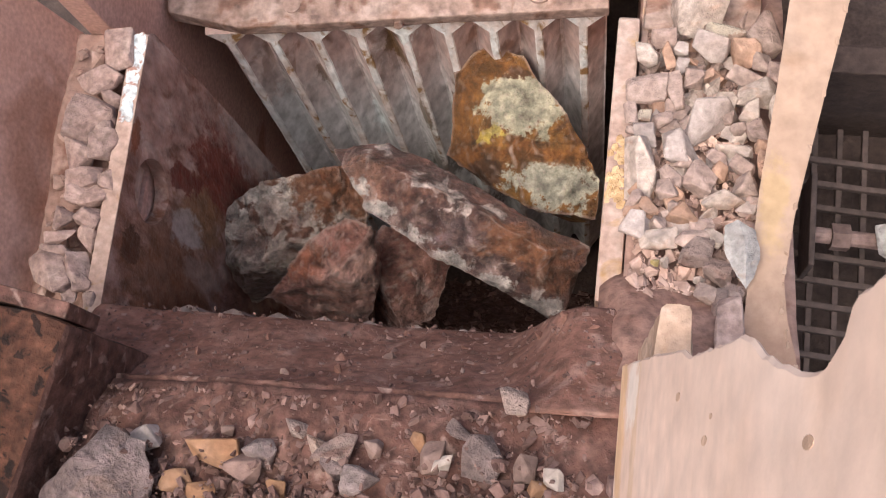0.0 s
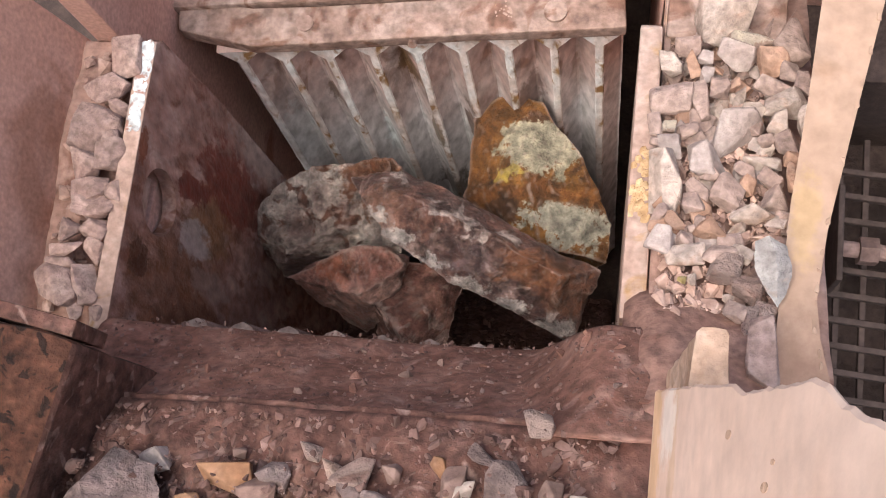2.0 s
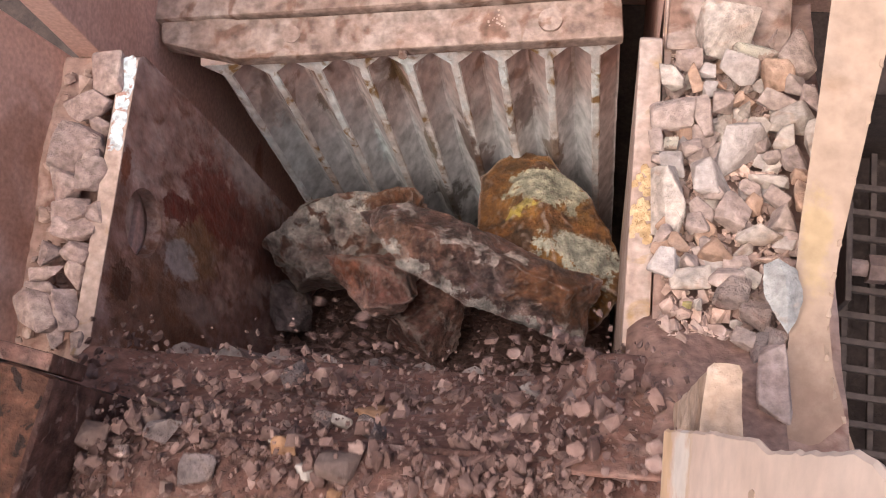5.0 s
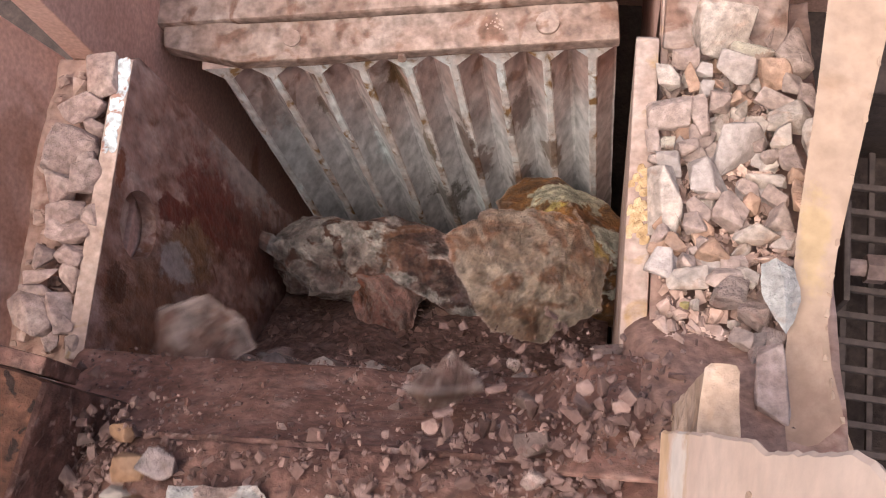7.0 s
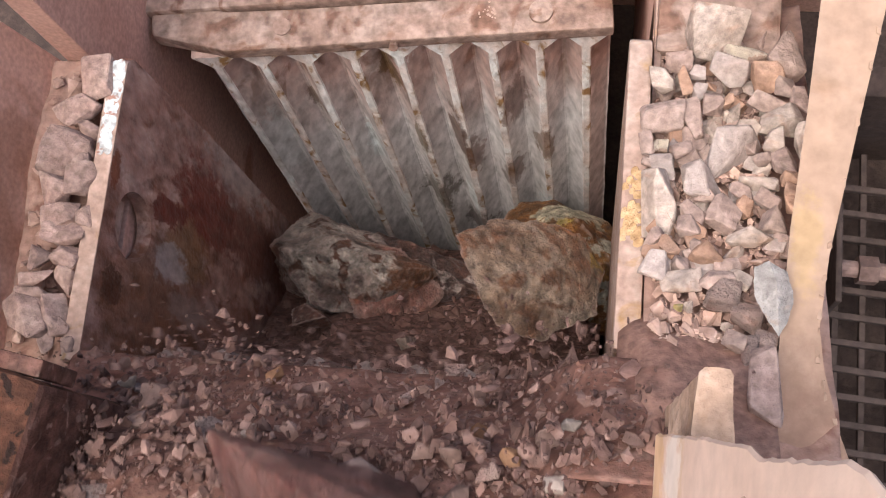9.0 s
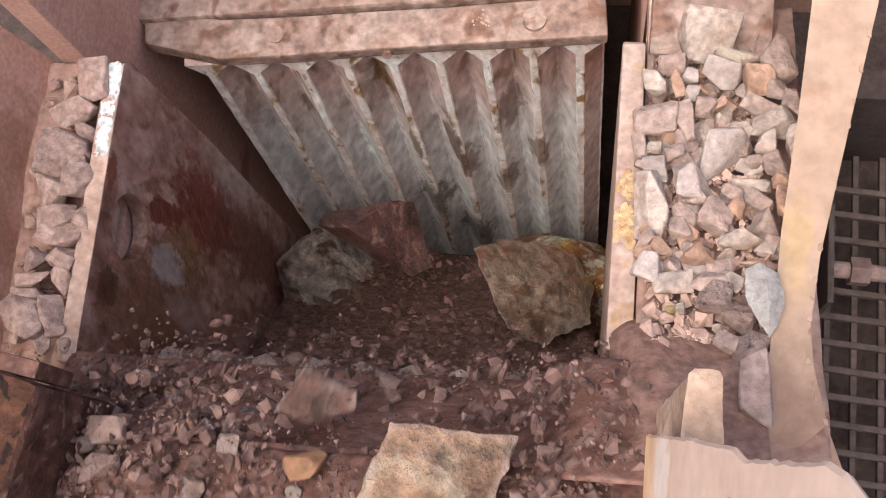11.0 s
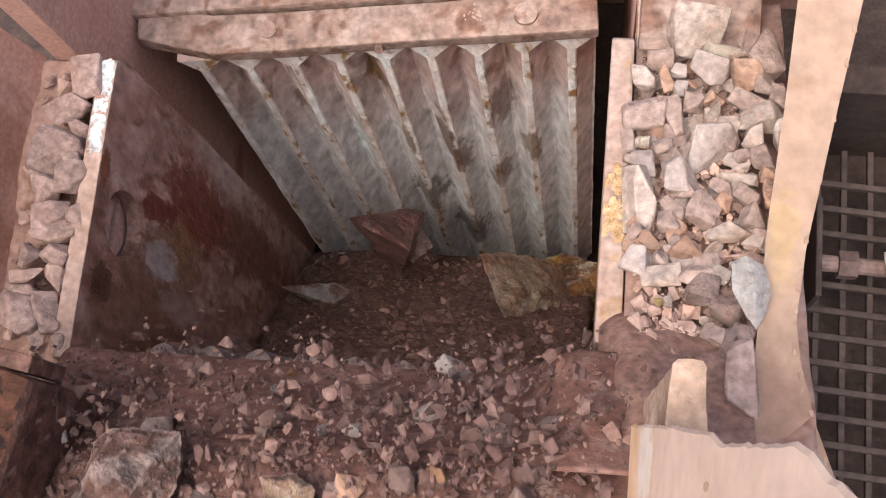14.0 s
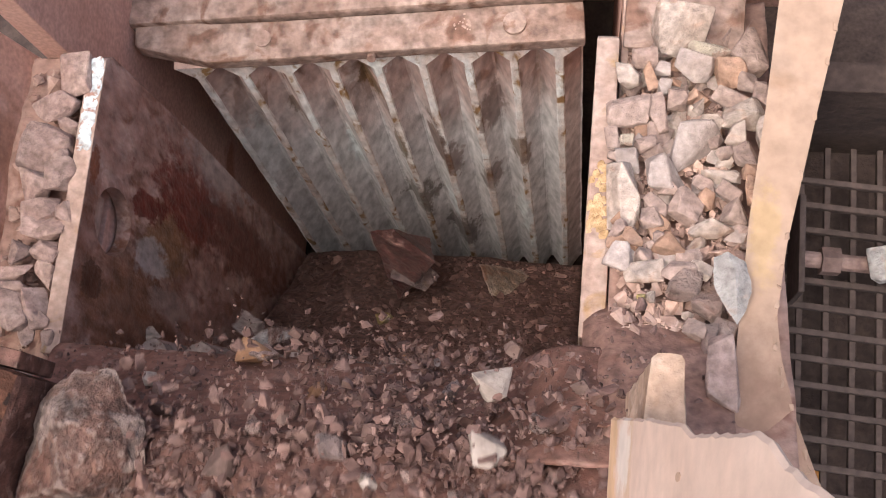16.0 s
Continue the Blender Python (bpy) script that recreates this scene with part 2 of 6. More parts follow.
M["orange_paint"] = surface("dusty_orange_paint", [(0.45, 0.17, 0.04), (0.55, 0.24, 0.07)], 20, bump=0.3)
M["rust"] = surface("rusted_steel", [(0.034, 0.013, 0.008), (0.068, 0.027, 0.016), (0.105, 0.047, 0.029)], 22, bump=1.0, fine=50, stains=(0.018, 0.008, 0.006), stain_amount=0.26, edge=0.05, grit=0.45)
# the chute dirt made darker: shade over the feeder side is in its colour
M["pan_dirt"] = surface("dirt_in_feeder_shade", [(0.062, 0.027, 0.021), (0.098, 0.047, 0.037), (0.145, 0.078, 0.063)], 16, bump=1.0, fine=46, stains=(0.21, 0.135, 0.115), stain_amount=0.16, edge=0.08, grit=0.5)
M["ramp_dirt"] = surface("dusty_red_dirt", [(0.175, 0.092, 0.071), (0.215, 0.120, 0.095), (0.255, 0.150, 0.122)], 9, bump=0.8, fine=60, stains=(0.16, 0.080, 0.060), stain_amount=0.3, edge=0.15, grit=0.35)
# grating and pit colours are darkened to carry the shade of the pit
M["grid"] = surface("dusty_steel_with_shade", [(0.060, 0.042, 0.036), (0.090, 0.063, 0.055)], 9, bump=0.2)
M["pit"] = surface("ground_dirt_with_shade", [(0.035, 0.023, 0.020), (0.075, 0.050, 0.042)], 9, bump=0.9)
M["r_pink"] = surface("pink_grey_stone", [(0.279, 0.194, 0.167), (0.340, 0.244, 0.213), (0.387, 0.291, 0.256)], 12, bump=0.6, fine=70, per_object=0.14, crag=0.35, grit=0.3)
M["r_white"] = surface("pale_stone", [(0.340, 0.259, 0.221), (0.395, 0.313, 0.271), (0.434, 0.356, 0.318)], 12, bump=0.6, fine=70, per_object=0.12, stains=(0.340, 0.232, 0.185), stain_amount=0.3, crag=0.35, grit=0.3)
M["r_grey"] = surface("grey_slate_stone", [(0.300, 0.232, 0.208), (0.355, 0.285, 0.262), (0.400, 0.335, 0.312)], 14, bump=0.4, fine=80, per_object=0.12, crag=0.3, grit=0.2)
M["r_red"] = surface("dark_red_stone", [(0.109, 0.044, 0.035), (0.203, 0.091, 0.071), (0.347, 0.189, 0.151)], 8, bump=0.9, fine=36, per_object=0.2, stains=(0.405, 0.267, 0.231), stain_amount=0.2, edge=0.04, crag=0.9, grit=0.35)
M["r_wine"] = surface("wine_red_stone", [(0.060, 0.023, 0.020), (0.112, 0.045, 0.039), (0.19, 0.095, 0.083)], 8, rough=0.28, bump=0.8, fine=36, stains=(0.34, 0.20, 0.17), stain_amount=0.14, crag=0.7, grit=0.35)
M["r_ochre"] = surface("ochre_and_white_stone", [(0.105, 0.040, 0.012), (0.20, 0.085, 0.022), (0.29, 0.14, 0.036)], 5, rough=0.6, bump=1.0, fine=34, stains=(0.10, 0.045, 0.02), stain_amount=0.25, edge=0.06, crag=0.9, grit=0.4, spots=[((0.010, 0.015, 0.12), (0.15, 0.115, 0.2), (0.47, 0.44, 0.33), 0.95, 0.07), ((0.10, -0.17, 0.02), (0.17, 0.085, 0.2), (0.45, 0.43, 0.35), 0.95, 0.07), ((-0.075, -0.075, 0.12), (0.07, 0.04, 0.1), (0.44, 0.33, 0.07), 0.8, 0.07), ((0.0, -0.10, 0.10), (0.25, 0.035, 0.2), (0.19, 0.075, 0.02), 0.9, 0.07)])
M["r_layer"] = surface("layered_rust_stone", [(0.055, 0.027, 0.023), (0.195, 0.100, 0.078), (0.115, 0.066, 0.060), (0.36, 0.25, 0.22)], 9, rough=0.36, bump=1.0, fine=26, stains=(0.50, 0.42, 0.39), stain_amount=0.14, edge=0.05, crag=1.0, grit=0.45, spots=[((0.13, -0.03, 0.04), (0.16, 0.06, 0.2), (0.28, 0.115, 0.05), 0.6, 0.12), ((0.22, -0.08, 0.03), (0.12, 0.06, 0.2), (0.25, 0.10, 0.045), 0.55, 0.12), ((-0.26, 0.10, 0.06), (0.10, 0.08, 0.1), (0.34, 0.18, 0.13), 0.8, 0.12), ((0.0, -0.02, 0.05), (0.10, 0.05, 0.1), (0.17, 0.125, 0.13), 0.7, 0.12), ((-0.29, 0.085, 0.05), (0.085, 0.034, 0.07), (0.52, 0.47, 0.44), 0.9, 0.08), ((-0.22, 0.020, 0.05), (0.085, 0.034, 0.07), (0.52, 0.47, 0.44), 0.9, 0.08), ((-0.12, -0.030, 0.04), (0.085, 0.034, 0.07), (0.52, 0.47, 0.44), 0.9, 0.08), ((-0.02, -0.082, 0.04), (0.085, 0.034, 0.07), (0.52, 0.47, 0.44), 0.9, 0.08), ((0.08, -0.125, 0.03), (0.085, 0.034, 0.07), (0.52, 0.47, 0.44), 0.9, 0.08), ((0.19, -0.165, 0.00), (0.085, 0.034, 0.07), (0.52, 0.47, 0.44), 0.9, 0.08)])
M["r_mottle"] = surface("white_mottled_brown_stone", [(0.19, 0.125, 0.11), (0.40, 0.335, 0.30), (0.66, 0.61, 0.56)], 9, rough=0.36, bump=1.0, fine=30, stains=(0.15, 0.070, 0.048), stain_amount=0.30, edge=0.05, crag=0.9, grit=0.4, spots=[((0.17, 0.12, 0.08), (0.20, 0.14, 0.25), (0.17, 0.070, 0.035), 0.95, 0.12), ((0.02, -0.16, -0.05), (0.25, 0.12, 0.16), (0.15, 0.085, 0.075), 0.8, 0.12)])
M["r_slab"] = surface("orange_topped_tan_stone", [(0.20, 0.125, 0.085), (0.32, 0.225, 0.165), (0.42, 0.335, 0.27)], 8, rough=0.36, bump=1.0, fine=34, stains=(0.20, 0.10, 0.060), stain_amount=0.42, edge=0.08, crag=0.9, grit=0.35, spots=[((0.0, 0.06, 0.08), (0.26, 0.075, 0.06), (0.29, 0.115, 0.042), 0.95, 0.15), ((0.17, 0.07, 0.04), (0.045, 0.06, 0.045), (0.42, 0.27, 0.055), 0.9, 0.15), ((-0.20, -0.05, -0.10), (0.06, 0.14, 0.2), (0.24, 0.095, 0.045), 0.85, 0.15)])
M["r_orange"] = surface("orange_brown_stone", [(0.269, 0.150, 0.099), (0.340, 0.206, 0.147), (0.380, 0.254, 0.198)], 10, bump=0.6, per_object=0.15, crag=0.35, grit=0.3)
M["r_yellow"] = surface("yellow_stone", [(0.25, 0.15, 0.045), (0.40, 0.31, 0.13), (0.58, 0.53, 0.37)], 14, bump=0.7, per_object=0.25)

M["r_sulphur"] = surface("dull_yellow_stone", [(0.13, 0.075, 0.022), (0.28, 0.185, 0.045), (0.40, 0.31, 0.11)], 16, bump=1.0, stains=(0.17, 0.10, 0.045), stain_amount=0.35, edge=0.08, crag=0.8, grit=0.35)
M["r_plum"] = surface("purplish_grey_stone", [(0.137, 0.094, 0.088), (0.194, 0.140, 0.133), (0.245, 0.191, 0.184)], 7, bump=0.8, fine=40, stains=(0.216, 0.144, 0.119), stain_amount=0.3, crag=0.7, grit=0.3)
M["r_tan"] = surface("tan_red_stone", [(0.155, 0.067, 0.040), (0.282, 0.155, 0.097), (0.390, 0.262, 0.182)], 6, bump=1.0, fine=36, stains=(0.37, 0.285, 0.205), stain_amount=0.36, edge=0.08, crag=0.9, grit=0.35)
M["r_redface"] = surface("red_stone_with_pale_faces", [(0.090, 0.036, 0.026), (0.150, 0.072, 0.054), (0.210, 0.126, 0.102)], 6, bump=0.9, fine=36, per_object=0.15, stains=(0.252, 0.180, 0.159), stain_amount=0.4, edge=0.04, crag=0.9, grit=0.35)
M["r_rose"] = surface("rose_and_white_stone", [(0.163, 0.082, 0.065), (0.231, 0.139, 0.116), (0.278, 0.194, 0.166)], 7, bump=0.9, fine=36, per_object=0.1, stains=(0.340, 0.306, 0.292), stain_amount=0.55, edge=0.03, crag=0.8, grit=0.3)

M["bright_steel"] = surface("bright_worn_steel", [(0.540, 0.432, 0.389), (0.691, 0.626, 0.605), (0.778, 0.799, 0.810)], 14, rough=0.45, bump=0.8, fine=50, stains=(0.292, 0.162, 0.065), stain_amount=0.34, stretch=(1, 1, 0.5), edge=0.10, spots=JAW_SPOTS)
M["ledge_dirt"] = surface("pale_red_dust", [(0.255, 0.149, 0.119), (0.323, 0.200, 0.162), (0.374, 0.246, 0.208)], 7, bump=0.8, fine=45, stains=(0.204, 0.106, 0.081), stain_amount=0.35)

# darker copies of the ledge stones, with the feeder's shade put into the colour
M["r_shade_pink"] = surface("shaded_pinkish_stone", [(0.122, 0.076, 0.065), (0.165, 0.107, 0.092), (0.208, 0.144, 0.128)], 12, bump=0.6, fine=70, per_object=0.3)
M["r_shade_pale"] = surface("shaded_pale_stone", [(0.234, 0.183, 0.160), (0.296, 0.242, 0.215), (0.359, 0.304, 0.277)], 12, bump=0.6, fine=70, per_object=0.25)
M["r_shade_orange"] = surface("shaded_orange_brown_stone", [(0.150, 0.071, 0.038), (0.210, 0.112, 0.064), (0.255, 0.150, 0.098)], 10, bump=0.6, per_object=0.25)
M["r_gap"] = surface("brownish_pink_stone", [(0.278, 0.181, 0.158), (0.345, 0.239, 0.211), (0.402, 0.297, 0.263)], 12, bump=0.6, fine=70, per_object=0.15, crag=0.35, grit=0.3)
M["crust"] = surface("ochre_mineral_crust", [(0.40, 0.24, 0.12), (0.47, 0.31, 0.17), (0.52, 0.38, 0.25)], 30, bump=0.6)

M["r_brick"] = surface("brick_red_stone", [(0.145, 0.058, 0.047), (0.29, 0.138, 0.112), (0.48, 0.30, 0.255)], 6, rough=0.36, bump=1.0, fine=32, stains=(0.46, 0.32, 0.28), stain_amount=0.16, edge=0.12, crag=1.0, grit=0.4, spots=[((-0.06, 0.02, 0.05), (0.10, 0.06, 0.2), (0.30, 0.10, 0.05), 0.7, 0.15)])
M["dark_steel"] = surface("dark_worn_steel", [(0.11, 0.075, 0.066), (0.19, 0.135, 0.12), (0.30, 0.235, 0.215)], 8, rough=0.5, bump=0.6, grit=0.4)


# ---- building helpers ----
def link(name, bm, material, parent=None, label="", smooth=False):
    me = bpy.data.meshes.new(name)
    bmesh.ops.recalc_face_normals(bm, faces=bm.faces)
    bm.to_mesh(me)
    bm.free()
    if smooth:
        for p in me.polygons:
            p.use_smooth = True
    me.materials.append(material)
    ob = new(name, me)
    if parent:
        ob.parent = parent
    if label:
        ob["label"] = label
    return ob


def part(name, bm, material, parent, label="", smooth=False):
    return link(name, bm, material, parent, label, smooth)


def empty(name, m=None):
    ob = new(name)
    ob.empty_display_size = 0.1
    if m is not None:
        ob.matrix_basis = m
    return ob


def box(x0, x1, y0, y1, z0, z1, bevel=0.0, cuts=0, rough=0.0):
    bm = bmesh.new()
    bmesh.ops.create_cube(bm, size=1.0)
    for v in bm.verts:
        v.co = Vector(((x0 + x1) / 2 + v.co.x * (x1 - x0), (y0 + y1) / 2 + v.co.y * (y1 - y0), (z0 + z1) / 2 + v.co.z * (z1 - z0)))
    if bevel:
        bmesh.ops.bevel(bm, geom=bm.edges[:], offset=bevel, segments=2, affect="EDGES", profile=0.6)
    if cuts:
        bmesh.ops.subdivide_edges(bm, edges=bm.edges[:], cuts=cuts, use_grid_fill=True)
    if rough:
        jitter(bm, rough)
    return bm


def jitter(bm, amount, scale=9.0, seed=0.0):
    for v in bm.verts:
        v.co += noise.noise_vector(v.co * scale + Vector((seed, 0, 0))) * amount


def prism(points, axis, a, b, bevel=0.0):
    """An outline of 2D points drawn out along an axis: x -> (y, z), y -> (x, z), z -> (x, y)."""
    bm = bmesh.new()
    def at(p, d):
        return {"x": (d, p[0], p[1]), "y": (p[0], d, p[1]), "z": (p[0], p[1], d)}[axis]
    lo = [bm.verts.new(at(p, a)) for p in points]
    hi = [bm.verts.new(at(p, b)) for p in points]
    n = len(points)
    bm.faces.new(lo)
    bm.faces.new(hi[::-1])
    for i in range(n):
        bm.faces.new((lo[i], lo[(i + 1) % n], hi[(i + 1) % n], hi[i]))
    if bevel:
        bmesh.ops.bevel(bm, geom=bm.edges[:], offset=bevel, segments=2, affect="EDGES", profile=0.6)
    return bm


def tube(p0, p1, r, sides=12, r2=None):
    bm = bmesh.new()
    bmesh.ops.create_cone(bm, segments=sides, radius1=r, radius2=r if r2 is None else r2, depth=(Vector(p1) - Vector(p0)).length, cap_ends=True)
    m = (Vector(p1) - Vector(p0)).to_track_quat("Z", "Y").to_matrix().to_4x4()
    bmesh.ops.transform(bm, matrix=Matrix.Translation((Vector(p0) + Vector(p1)) / 2) @ m, verts=bm.verts)
    return bm


def sheet(x0, x1, y0, y1, step, height, thick=0.03):
    """A relief sheet whose height is a function of x and y, closed below."""
    bm = bmesh.new()
    nx, ny = max(2, int((x1 - x0) / step)), max(2, int((y1 - y0) / step))
    top = [[None] * (ny + 1) for _ in range(nx + 1)]
    for i in range(nx + 1):
        for j in range(ny + 1):
            x, y = x0 + (x1 - x0) * i / nx, y0 + (y1 - y0) * j / ny
            top[i][j] = bm.verts.new((x, y, height(x, y)))
    for i in range(nx):
        for j in range(ny):
            bm.faces.new((top[i][j], top[i + 1][j], top[i + 1][j + 1], top[i][j + 1]))
    rim = [top[i][0] for i in range(nx + 1)] + [top[nx][j] for j in range(1, ny + 1)] + [top[i][ny] for i in range(nx - 1, -1, -1)] + [top[0][j] for j in range(ny - 1, 0, -1)]
    low = [bm.verts.new((v.co.x, v.co.y, v.co.z - thick)) for v in rim]
    n = len(rim)
    for i in range(n):
        bm.faces.new((rim[i], low[i], low[(i + 1) % n], rim[(i + 1) % n]))
    return bm


def hull_bm(rng, sx, sy, sz, count=15):
    """A small broken stone: the hull of random points in a box-like cloud."""
    bm = bmesh.new()
    for _ in range(count):
        p = Vector((rng.uniform(-1, 1), rng.uniform(-1, 1), rng.uniform(-1, 1)))
        p = p / max(1.0, p.length * 0.82)
        bm.verts.new((p.x * sx, p.y * sy, p.z * sz))
    r = bmesh.ops.convex_hull(bm, input=bm.verts)
    junk = [g for g in set(r["geom_interior"]) | set(r["geom_unused"]) if isinstance(g, bmesh.types.BMVert) and g.is_valid]
    bmesh.ops.delete(bm, geom=junk, context="VERTS")
    for k, s in enumerate((sx, sy, sz)):
        lo, hi = min(v.co[k] for v in bm.verts), max(v.co[k] for v in bm.verts)
        for v in bm.verts:
            v.co[k] = ((v.co[k] - lo) / (hi - lo) * 2 - 1) * s
    return bm


def broken(corners, seed, grain=0.011, rough=0.05):
    """A block of broken stone: the hull of a few corners, with fine ledges, chipped edges and grain on its faces."""
    bm = bmesh.new()
    for c in corners:
        bm.verts.new(c)
    r = bmesh.ops.convex_hull(bm, input=bm.verts)
    junk = [g for g in set(r["geom_interior"]) | set(r["geom_unused"]) if isinstance(g, bmesh.types.BMVert) and g.is_valid]
    bmesh.ops.delete(bm, geom=junk, context="VERTS")
    bmesh.ops.triangulate(bm, faces=bm.faces)
    n = max(6, min(46, int(max(e.calc_length() for e in bm.edges) / grain)))
    mid = sum((v.co for v in bm.verts), Vector()) / len(bm.verts)
    span = sum((v.co - mid).length for v in bm.verts) / len(bm.verts)
    off = Vector((seed * 3.7, seed * 1.3, seed * 5.1))
    k = 0.16 / span
    place, verts, faces = {}, [], []

    def at(p):
        key = (round(p.x, 5), round(p.y, 5), round(p.z, 5))
        if key not in place:
            q = (p - mid) * k
            step = noise.noise(q * 17 + off) * 3
            ledge = (math.floor(step) + min(1, (step - math.floor(step)) * 4)) / 3
            h = 0.8 * noise.noise(q * 8 + off) + 0.75 * ledge + 0.5 * noise.noise(q * 40 + off) + 0.3 * noise.noise(q * 90 + off)
            side = noise.noise_vector(q * 26 + off) * 0.45
            place[key] = len(verts)
            verts.append(p + ((p - mid).normalized() * h + side) * rough * span)
        return place[key]
    for f in bm.faces:
        a, b, c = (v.co for v in f.verts)
        for i in range(n):
            for j in range(n - i):
                u = lambda x, y: at(a + (b - a) * (x / n) + (c - a) * (y / n))
                faces.append((u(i, j), u(i + 1, j), u(i, j + 1)))
                if i + j < n - 1:
                    faces.append((u(i + 1, j), u(i + 1, j + 1), u(i, j + 1)))
    bm.free()
    out = bmesh.new()
    vs = [out.verts.new(v) for v in verts]
    for f in faces:
        out.faces.new([vs[i] for i in f])
    return out


def corner_cloud(seed, size, count=11):
    """Corners of an angular stone in a box of the given half extents."""
    bm = hull_bm(random.Random(seed), *size, count)
    pts = [v.co.copy() for v in bm.verts]
    bm.free()
    return pts


def block(name, seed, corners, material, label, group, rough=0.05, grain=0.011):
    return tagged(link(name, broken(corners, seed, grain, rough), M[material], smooth=False), label, "boulder", group)


def stone(name, seed, m, size, material, label, category="rock", group=""):
    bm = hull_bm(random.Random(seed), *size)
    bmesh.ops.bevel(bm, geom=bm.edges[:], offset=min(size) * 0.08, segments=1, affect="EDGES")
    ob = link(name, bm, M[material])
    ob.matrix_basis = m
    return tagged(ob, label, category, group)


def pebbles(count, seed, spot, smin, smax, shapes=10):
    """Many small stones in one mesh: spot(rng) gives the place of each."""
    rng = random.Random(seed)
    proto = []
    for _ in range(shapes):
        bm = hull_bm(rng, 1, rng.uniform(0.5, 0.95), rng.uniform(0.3, 0.6), rng.choice((12, 14, 16, 20)))
        bm.verts.ensure_lookup_table()
        bm.verts.index_update()
        proto.append(([v.co.copy() for v in bm.verts], [[v.index for v in f.verts] for f in bm.faces]))
        bm.free()
    verts, faces = [], []
    for _ in range(count):
        vs, fs = rng.choice(proto)
        p = spot(rng)
        s = smin * (smax / smin) ** (rng.random() ** 2.4)
        m = Matrix.Translation(p) @ Euler((rng.gauss(0, 0.5), rng.gauss(0, 0.5), rng.uniform(0, 6.28))).to_matrix().to_4x4() @ Matrix.Scale(s, 4)
        base = len(verts)
        verts += [tuple(m @ v) for v in vs]
        faces += [[base + i for i in f] for f in fs]
    return verts, faces


def pebble_object(name, count, seed, spot, smin, smax, material, label, parent=None):
    me = bpy.data.meshes.new(name)
    verts, faces = pebbles(count, seed, spot, smin, smax)
    me.from_pydata(verts, [], faces)
    me.update()
    me.materials.append(material)
    ob = new(name, me)
    if parent:
        ob.parent = parent
        return ob
    return tagged(ob, label, "gravel", kind="stuff")


def island_tint(m, spread=0.35):
    """Let each loose piece of a joined mesh differ in tone."""
    nt = m.node_tree
    n, l = nt.nodes, nt.links
    bsdf = n["Principled BSDF"]
    src = bsdf.inputs["Base Color"].links[0].from_socket
    geo = n.new("ShaderNodeNewGeometry")
    ramp = n.new("ShaderNodeValToRGB")
    els = ramp.color_ramp.elements
    els.new(0.35)
    els.new(0.8)
    for e, p, c in zip(els, (0.0, 0.4, 0.8, 1.0), ((0.6, 0.56, 0.55), (0.85, 0.82, 0.81), (1.08, 1.06, 1.05), (1.75, 1.78, 1.74))):
        e.position, e.color = p, (*c, 1)
    mul = n.new("ShaderNodeMixRGB")
    mul.blend_type = "MULTIPLY"
    mul.inputs[0].default_value = 1.0
    l.new(geo.outputs["Random Per Island"], ramp.inputs[0])
    l.new(src, mul.inputs[1])
    l.new(ramp.outputs[0], mul.inputs[2])
    l.new(mul.outputs[0], bsdf.inputs["Base Color"])
    return m


M["gravel"] = island_tint(surface("red_grey_gravel", [(0.092, 0.049, 0.042), (0.136, 0.081, 0.071), (0.190, 0.125, 0.112)], 20, bump=0.4))

M["gravel_pale"] = island_tint(surface("pale_pink_gravel", [(0.30, 0.19, 0.155), (0.40, 0.27, 0.225), (0.46, 0.34, 0.30)], 20, bump=0.4))
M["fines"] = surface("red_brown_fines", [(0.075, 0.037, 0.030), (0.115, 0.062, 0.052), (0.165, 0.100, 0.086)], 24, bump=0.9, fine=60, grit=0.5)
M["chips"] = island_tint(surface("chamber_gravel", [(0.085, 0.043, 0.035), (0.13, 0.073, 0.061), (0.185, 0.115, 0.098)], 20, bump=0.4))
# ---- the crusher's frame ----
XL, XR = -1.02, 0.015          # inner faces of the cheek plates
ZL = 2.37                      # top of the lower cheek plate


def z_cheek(y):
    return 2.60 + (0.8 - y) * 0.32


def z_ledge(y):
    return 2.53 + (0.8 - y) * 0.5


def z_feed(x, y):
    """The top of the feeder pan: it falls towards the mouth and to one side."""
    return 2.90 + 0.30 * (x + 0.35) * (1 if x > -0.35 else 1.6) * 0.7 + (0.1 - y) * 0.35


ground = sheet(-60, 60, -60, 60, 4.0, lambda x, y: 0.0, 0.5)
ground = tagged(link("ground", ground, M["pit"]), "dark trodden dirt ground under the crusher", "ground", kind="structure")

# frame walls behind the cheek plates
tagged(link("wall_rear_west", box(-1.20, -1.135, 0.925, 2.2, 0.0, 3.7, 0.004), M["wall_dust"]), "tall dusty steel frame wall behind the cheek plate", "wall", kind="structure")
tagged(link("wall_west", box(-1.12, -1.062, 0.2, 0.90, 0.0, 2.15, 0.004), M["wall_dust"]), "dusty brown steel side wall of the crusher frame", "wall", kind="structure")
tagged(link("wall_east", box(0.060, 0.115, 0.2, 2.2, 0.0, 2.45, 0.004), M["wall_dust"]), "dusty brown steel side wall of the crusher frame", "wall", kind="structure")
tagged(link("wall_north", box(-1.4, 0.9, 2.2, 2.3, 0.0, 2.6, 0.004), M["wall_dust"]), "dark steel rear wall of the crusher frame", "wall", kind="structure")
tagged(link("wall_south", box(-1.3, 0.30, -0.15, -0.05, 0.0, 2.4, 0.004), M["wall_dust"]), "dark steel front wall of the crusher frame", "wall", kind="structure")


